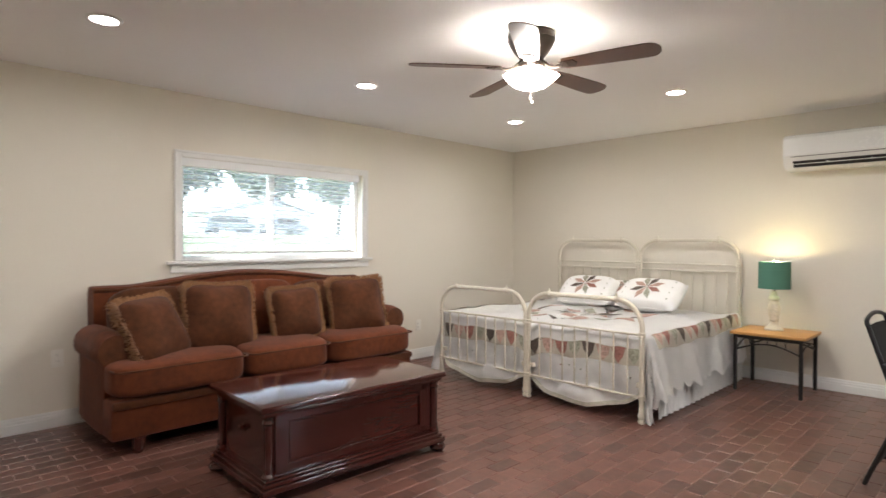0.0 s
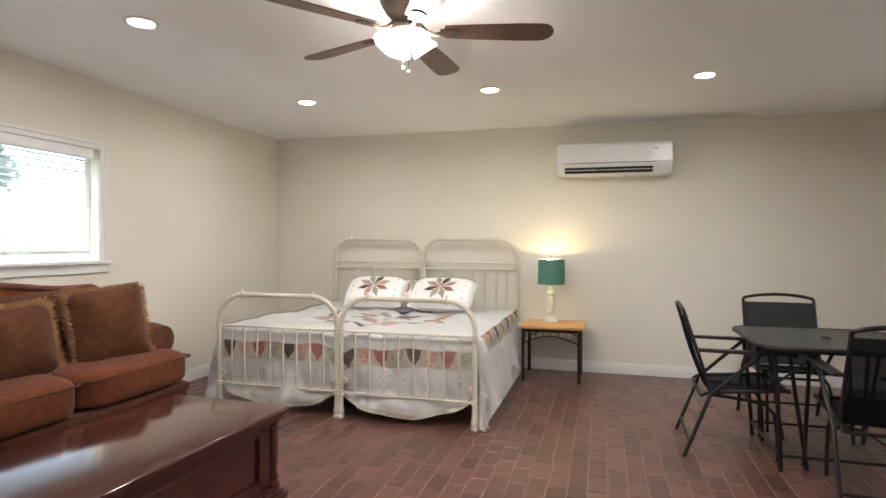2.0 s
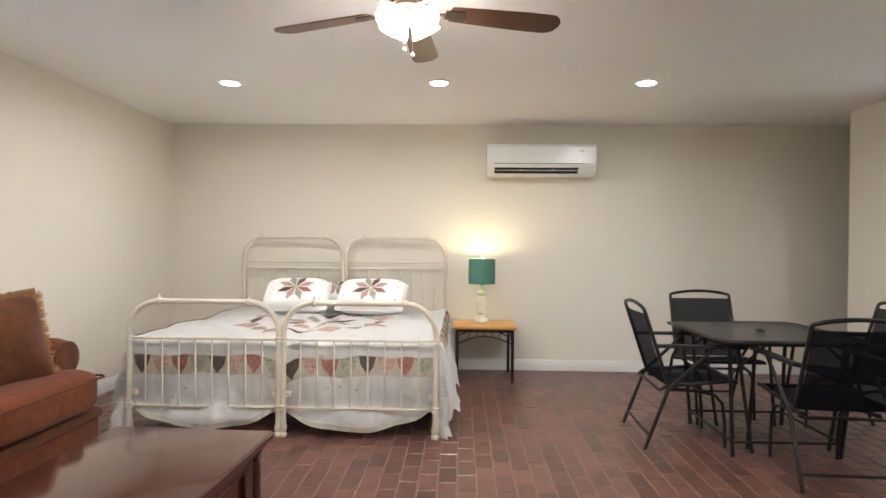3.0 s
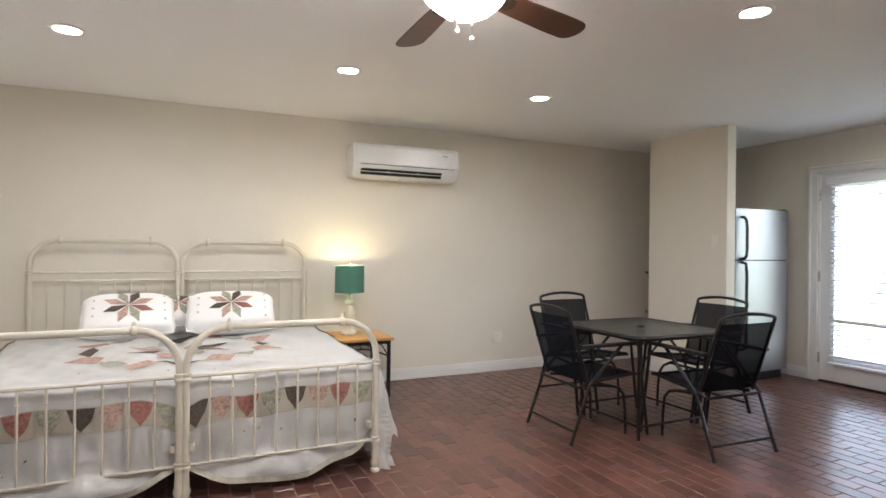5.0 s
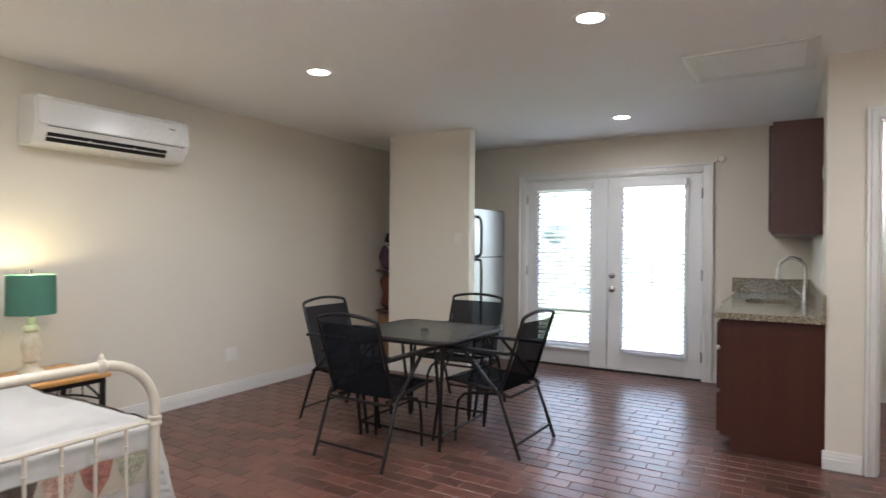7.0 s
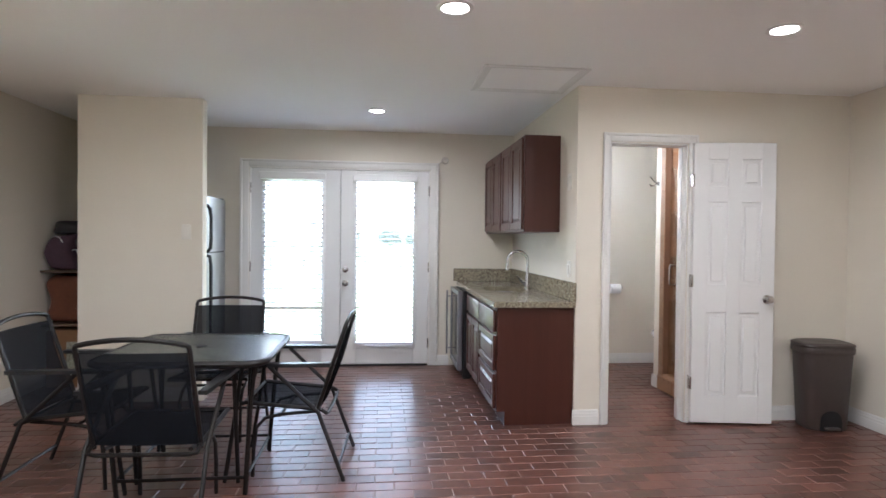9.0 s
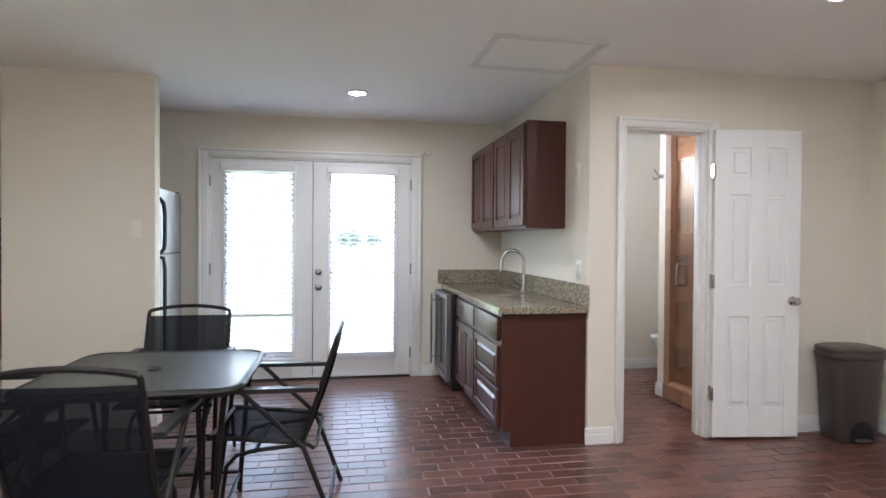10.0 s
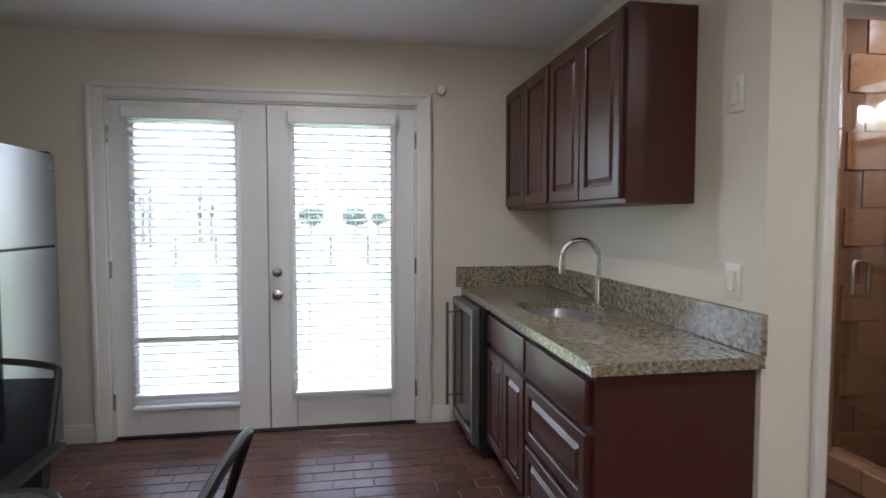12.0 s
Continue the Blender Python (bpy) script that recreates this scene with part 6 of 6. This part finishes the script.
bundle(2.44, 5.88, 1.335, 0.25, 0.22, 0.055, CLOTHS[1], "crumpled black nylon bag on the closet pile", "duffel_bag")
bundle(2.44, 5.75, 1.022, 0.29, 0.135, 0.155, CLOTHS[2], "dark grey blanket on the closet shelf")
bundle(2.44, 6.02, 1.022, 0.29, 0.125, 0.155, CLOTHS[3], "plum coloured blanket on the closet shelf")
bundle(2.45, 5.88, 0.552, 0.29, 0.255, 0.215, CLOTHS[4], "rust red bedding stacked on the closet shelf")
cdl = thing("cable", pose(2.19, 5.72, 1.24), "loop of white cable hanging over the shelf edge", "cable")
bm = B()
tube(bm, [(-0.02 + 0.03 * math.sin(k * 0.9), -0.06 + 0.028 * k, 0.12 - 0.19 * math.sin(math.pi * k / 14) + 0.03 * math.sin(k * 1.7)) for k in range(15)], 0.005, 6)
part("loop", bm, ACWHITE, cdl)


# ---- outside, east: trees, fence ----
LEAF = mat("tree_leaves", (0.075, 0.095, 0.065), 0.7, vary=0.4, big=3, fine=20)
BARK = mat("bark", (0.11, 0.095, 0.08), 0.9, vary=0.3, big=4, fine=30)


def tree(x, y, h, crown, seed, bare=False, z=-0.16):
    rng = random.Random(seed)
    t = thing("tree", pose(x, y, z), "small round-crowned tree in the field" if not bare else "thin bare tree beyond the fence", "tree", "field trees" if not bare else "bare trees")
    bm = B()
    tube(bm, [(0, 0, 0), (0.03 * h, 0.02 * h, h * 0.35), (0.0, 0.0, h * 0.75)], 0.1, 7, radii=[0.035 * h, 0.026 * h, 0.008 * h])
    tips = []
    for k in range(9 if not bare else 14):
        a, z = rng.uniform(0, 6.28), rng.uniform(0.3, 0.65) * h
        r = crown * rng.uniform(0.5, 0.9)
        tip = (r * math.cos(a), r * math.sin(a), z + rng.uniform(0.1, 0.35) * h)
        tube(bm, [(0, 0, z), (tip[0] * 0.5, tip[1] * 0.5, z + 0.1 * h), tip], 0.03, 5, radii=[0.012 * h, 0.007 * h, 0.002 * h])
        tips.append(tip)
    part("trunk", bm, BARK, t)
    if bare:
        return
    bm = B()
    for k in range(1500):
        a, b = rng.uniform(0, 6.28), math.acos(rng.uniform(-1, 1))
        rr = crown * rng.uniform(0.35, 1.0) * (1 + 0.18 * math.sin(3 * a + seed) * math.sin(2 * b))
        p = Vector((rr * math.sin(b) * math.cos(a), rr * math.sin(b) * math.sin(a), h * 0.68 + rr * 0.72 * math.cos(b)))
        s = crown * rng.uniform(0.07, 0.13)
        d1 = Vector((rng.uniform(-1, 1), rng.uniform(-1, 1), rng.uniform(-1, 1))).normalized()
        d2 = d1.orthogonal()
        vs = [bm.verts.new(p + d1 * s), bm.verts.new(p + d2 * s * 0.6), bm.verts.new(p - d1 * s), bm.verts.new(p - d2 * s * 0.6)]
        bm.faces.new(vs)
    part("crown", bm, LEAF, t, smooth=0)


for x, y, h, c, sd in ((52, 6.3, 2.6, 1.2, 1), (52, 2.4, 2.5, 1.22, 2), (53, 0.2, 2.3, 0.85, 3), (68, -6, 4.2, 1.9, 4), (75, 30, 5, 2.2, 5)):
    tree(x, y, h, c, sd)
for k in range(9):
    tree(34 + 3 * math.sin(k * 2.1), 10.8 + 1.25 * k, 4.2 + 0.8 * math.sin(k * 1.3), 1.2, 20 + k, True)
fence = thing("fence", pose(17.5, 0, -0.16), "low wooden post and wire fence across the grass", "fence")
bm = B()
tube(bm, [(0, 0, 0), (0, 0, 0.95)], 0.05, 8)
pm = mesh_of("post", bm, BARK, 40)
for k in range(26):
    piece("post", pm, fence, pose(0.05 * math.sin(k), -9 + 1.15 * k, 0, 0.8 * math.sin(k * 2), 0, 0))
for z in (0.35, 0.62, 0.88):
    bm = B()
    tube(bm, [(0, -9.2, z), (0, 20, z)], 0.008 if z < 0.8 else 0.016, 5)
    part("wire", bm, BARK, fence)
# Unseen slab added to throw daylight up to the ceiling.
bm = B()
box(bm, XE + 0.20, 4.3, 1.6, 5.6, -0.20, -0.10, bevel=0.01)
tagged(part("bounce_slab", bm, mat("pale_slab", (0.42, 0.41, 0.385), 0.9, vary=0.15, big=0.8, fine=30, bump=0.2), smooth=0), "unseen pale slab added outside the french doors to bounce light in", "step", kind="structure")
ub = thing("utility_box", pose(12.5, 6.6, -0.16), "low grey-green utility box in the grass", "utility box")
bm = B()
box(bm, -0.2, 0.2, -0.3, 0.3, 0, 0.30, bevel=0.02)
part("housing", bm, mat("green_paint", (0.16, 0.18, 0.17), 0.5), ub)
bm = B()
box(bm, -0.22, 0.22, -0.32, 0.32, 0.30, 0.34, bevel=0.01)
part("cover", bm, mat("green_lid_paint", (0.18, 0.2, 0.19), 0.5), ub)

# ---- outside, west: house, drive and parked cars ----
ROADM = mat("pale_gravel", (0.30, 0.29, 0.27), 0.9, vary=0.2, big=2, fine=20)
bm = B()
box(bm, -55.0, -46.5, -20, 90, 1.80, 1.86)
tagged(part("road", bm, ROADM, smooth=0), "pale gravel drive before the house", "road", kind="structure")
hs = thing("house", pose(-61, 30.4, 1.84), "white single-storey house with low grey gable roof", "house")
SIDING = mat("white_siding", (0.55, 0.55, 0.55), 0.6, vary=0.05)
ROOFM = mat("grey_shingle", (0.22, 0.22, 0.225), 0.9, vary=0.3, big=3, fine=12)
bm = B()
box(bm, -5, 5, -5.2, 4.6, 0, 2.55)
prism(bm, [(-5.2, 2.55), (4.6, 2.55), (-0.3, 3.85)], -5.0, 5.0, axis='x')
part("wall", bm, SIDING, hs, smooth=0)
bm = B()
prism(bm, [(-5.7, 2.46), (-0.3, 3.92), (5.1, 2.46), (5.1, 2.58), (-0.3, 4.05), (-5.7, 2.58)], -5.4, 5.4, axis='x')
part("roof", bm, ROOFM, hs, smooth=0)
for y, w, z0, z1 in ((-3.4, 1.2, 0.9, 2.0), (2.6, 1.2, 0.9, 2.0)):
    bm = B()
    box(bm, 5.0, 5.03, y - w / 2, y + w / 2, z0, z1)
    wd = part("window", bm, DARKGLASS, hs)
    bm = B()
    for b in [(y - w / 2 - 0.08, y - w / 2, z0 - 0.08, z1 + 0.08), (y + w / 2, y + w / 2 + 0.08, z0 - 0.08, z1 + 0.08), (y - w / 2, y + w / 2, z1, z1 + 0.08), (y - w / 2, y + w / 2, z0 - 0.08, z0)]:
        box(bm, 5.0, 5.06, *b)
    part("frame", bm, TRIM, wd)
bm = B()
box(bm, 5.0, 5.04, -0.6, 0.4, 0.05, 2.1)
part("door", bm, mat("grey_door", (0.25, 0.27, 0.3), 0.5), hs)


def car(x, y, rz, color, label, kind):
    t = thing("parked_car", pose(x, y, 1.86, 0, 0, rz), label, "car", "parked cars")
    paint = mat("car_paint_" + kind, color, 0.25, vary=0.05, coat=0.6)
    if kind == "pickup":
        sec = [(-2.6, 0.45), (2.6, 0.45), (2.65, 0.75), (2.5, 1.0), (1.35, 1.08), (0.75, 1.68), (-0.7, 1.72), (-0.85, 1.08), (-2.6, 1.08)]
        glass = [(0.6, 1.12), (1.15, 1.12), (0.7, 1.6), (-0.6, 1.62), (-0.72, 1.12)]
    else:
        sec = [(-2.2, 0.4), (2.2, 0.4), (2.3, 0.7), (2.15, 0.98), (1.15, 1.08), (0.5, 1.66), (-1.7, 1.70), (-2.15, 1.15), (-2.25, 0.8)]
        glass = [(0.95, 1.10), (0.45, 1.58), (-1.6, 1.60), (-1.95, 1.15)]
    bm = B()
    prism(bm, sec, -0.9, 0.9, axis='y')
    bmesh.ops.bevel(bm, geom=bm.edges[:], offset=0.06, segments=2, affect='EDGES')
    part("body", bm, paint, t)
    for s in (-1, 1):
        bm = B()
        prism(bm, glass, s * 0.902, s * 0.908, axis='y')
        part("window", bm, DARKGLASS, t)
    for wx in (-1.45, 1.5):
        for s in (-1, 1):
            bm = B()
            lathe(bm, [(0.2, s * 0.72), (0.33, s * 0.72), (0.36, s * 0.76), (0.36, s * 0.90), (0.33, s * 0.93), (0.2, s * 0.93)], 20, (wx, 0, 0.36), 'y')
            tyre = part("tyre", bm, BLACKPL, t)
            bm = B()
            lathe(bm, [(0.0, s * 0.90), (0.2, s * 0.92), (0.21, s * 0.88)], 16, (wx, 0, 0.36), 'y')
            part("rim", bm, STEEL, tyre)


car(-50.0, 22.7, 90, (0.10, 0.11, 0.12), "dark grey parked car on the gravel drive", "suv")
car(-50.5, 28.2, 90, (0.10, 0.10, 0.11), "dark parked pickup on the gravel drive", "pickup")
for x, y, h, c, sd in ((-80, 20, 13, 5.2, 31), (-82, 30, 15, 5.8, 32), (-78, 41, 14, 5.4, 33), (-70, 48, 12, 4.6, 34), (-84, 10, 13, 5.2, 35)):
    tree(x, y, h, c, sd, z=1.84)


# ---- floor: brick pavers in running bond, long side along y ----
BL, BW, JOINT = 0.203, 0.1015, 0.005
floor = tagged(new("floor"), "red-brown brick paver floor in running bond, glossy", "floor", kind="structure")
bm = B()
box(bm, XW - 0.1, XE + 0.1, YS - 0.1, YN + 0.1, -0.15, -0.0036)
part("mortar_bed", bm, MORTAR, floor, smooth=0)


def brick_mesh(ln, wd):
    bm = B()
    box(bm, -wd / 2, wd / 2, -ln / 2, ln / 2, -0.012, 0.0)
    es = [e for e in bm.edges if all(v.co.z > -0.001 for v in e.verts)]
    bmesh.ops.bevel(bm, geom=es, offset=0.003, segments=1, affect='EDGES')
    return mesh_of("brick", bm, BRICK, 0)


whole = brick_mesh(BL - JOINT, BW - JOINT)
tv = np.array([v.co[:] for v in whole.vertices])
tf = [list(p.vertices) for p in whole.polygons]
rng = random.Random(5)
verts, faces, near = [], [], 0
cols = int((XE - XW) / BW) + 2
rows = int((YN - YS) / BL) + 3
for i in range(cols):
    x = XW - 0.02 + BW * (i + 0.5)
    if x - BW / 2 > XE + 0.05:
        continue
    for j in range(rows):
        y = YS - 0.12 + BL * (j + 0.5 + (0.5 if i % 2 else 0.0))
        if y - BL / 2 > YN + 0.05:
            continue
        z, tx, ty, tz = rng.uniform(-0.0012, 0.0006), rng.uniform(-0.35, 0.35), rng.uniform(-0.2, 0.2), rng.uniform(-0.25, 0.25)
        m = pose(x, y, z, ty, tx, tz)
        if 0.55 < x < 2.55 and 2.45 < y < 5.3 and near < 300:
            piece("brick", whole, floor, m)
            near += 1
            continue
        k = len(verts)
        a = np.array(m)
        verts.extend((tv @ a[:3, :3].T + a[:3, 3]).tolist())
        faces.extend([[q + k for q in f] for f in tf])
me = bpy.data.meshes.new("bricks")
me.from_pydata(verts, [], faces)
me.materials.append(BRICKS)
ob = tagged(new("bricks", me), kind="stuff")
ob.parent = floor

# ---- outside: grass to the horizon ----
GRASS = mat("grass", (0.145, 0.172, 0.062), 0.9, vary=0.35, big=0.4, fine=6, bump=0.4)
bm = B()
gx = [-900, -300, -120, -60, -44, -40, -36, -32, -28, -24, -20, -16, -12, -8, 0, 60, 300, 900]
gy = [-900, -200, -50, 0, 50, 200, 900]


def rise(x):
    s = max(0.0, min(1.0, (-x - 8) / 36))
    return 2.0 * s * s * (3 - 2 * s)


gv = [[bm.verts.new((x, y, rise(x))) for y in gy] for x in gx]
for a, c in zip(gv, gv[1:]):
    for j in range(len(gy) - 1):
        bm.faces.new((a[j], c[j], c[j + 1], a[j + 1]))
g = tagged(part("ground", bm, GRASS, smooth=0), "wide mown grass field", "grass", kind="structure")
g.matrix_basis = pose(0, 0, -0.16)
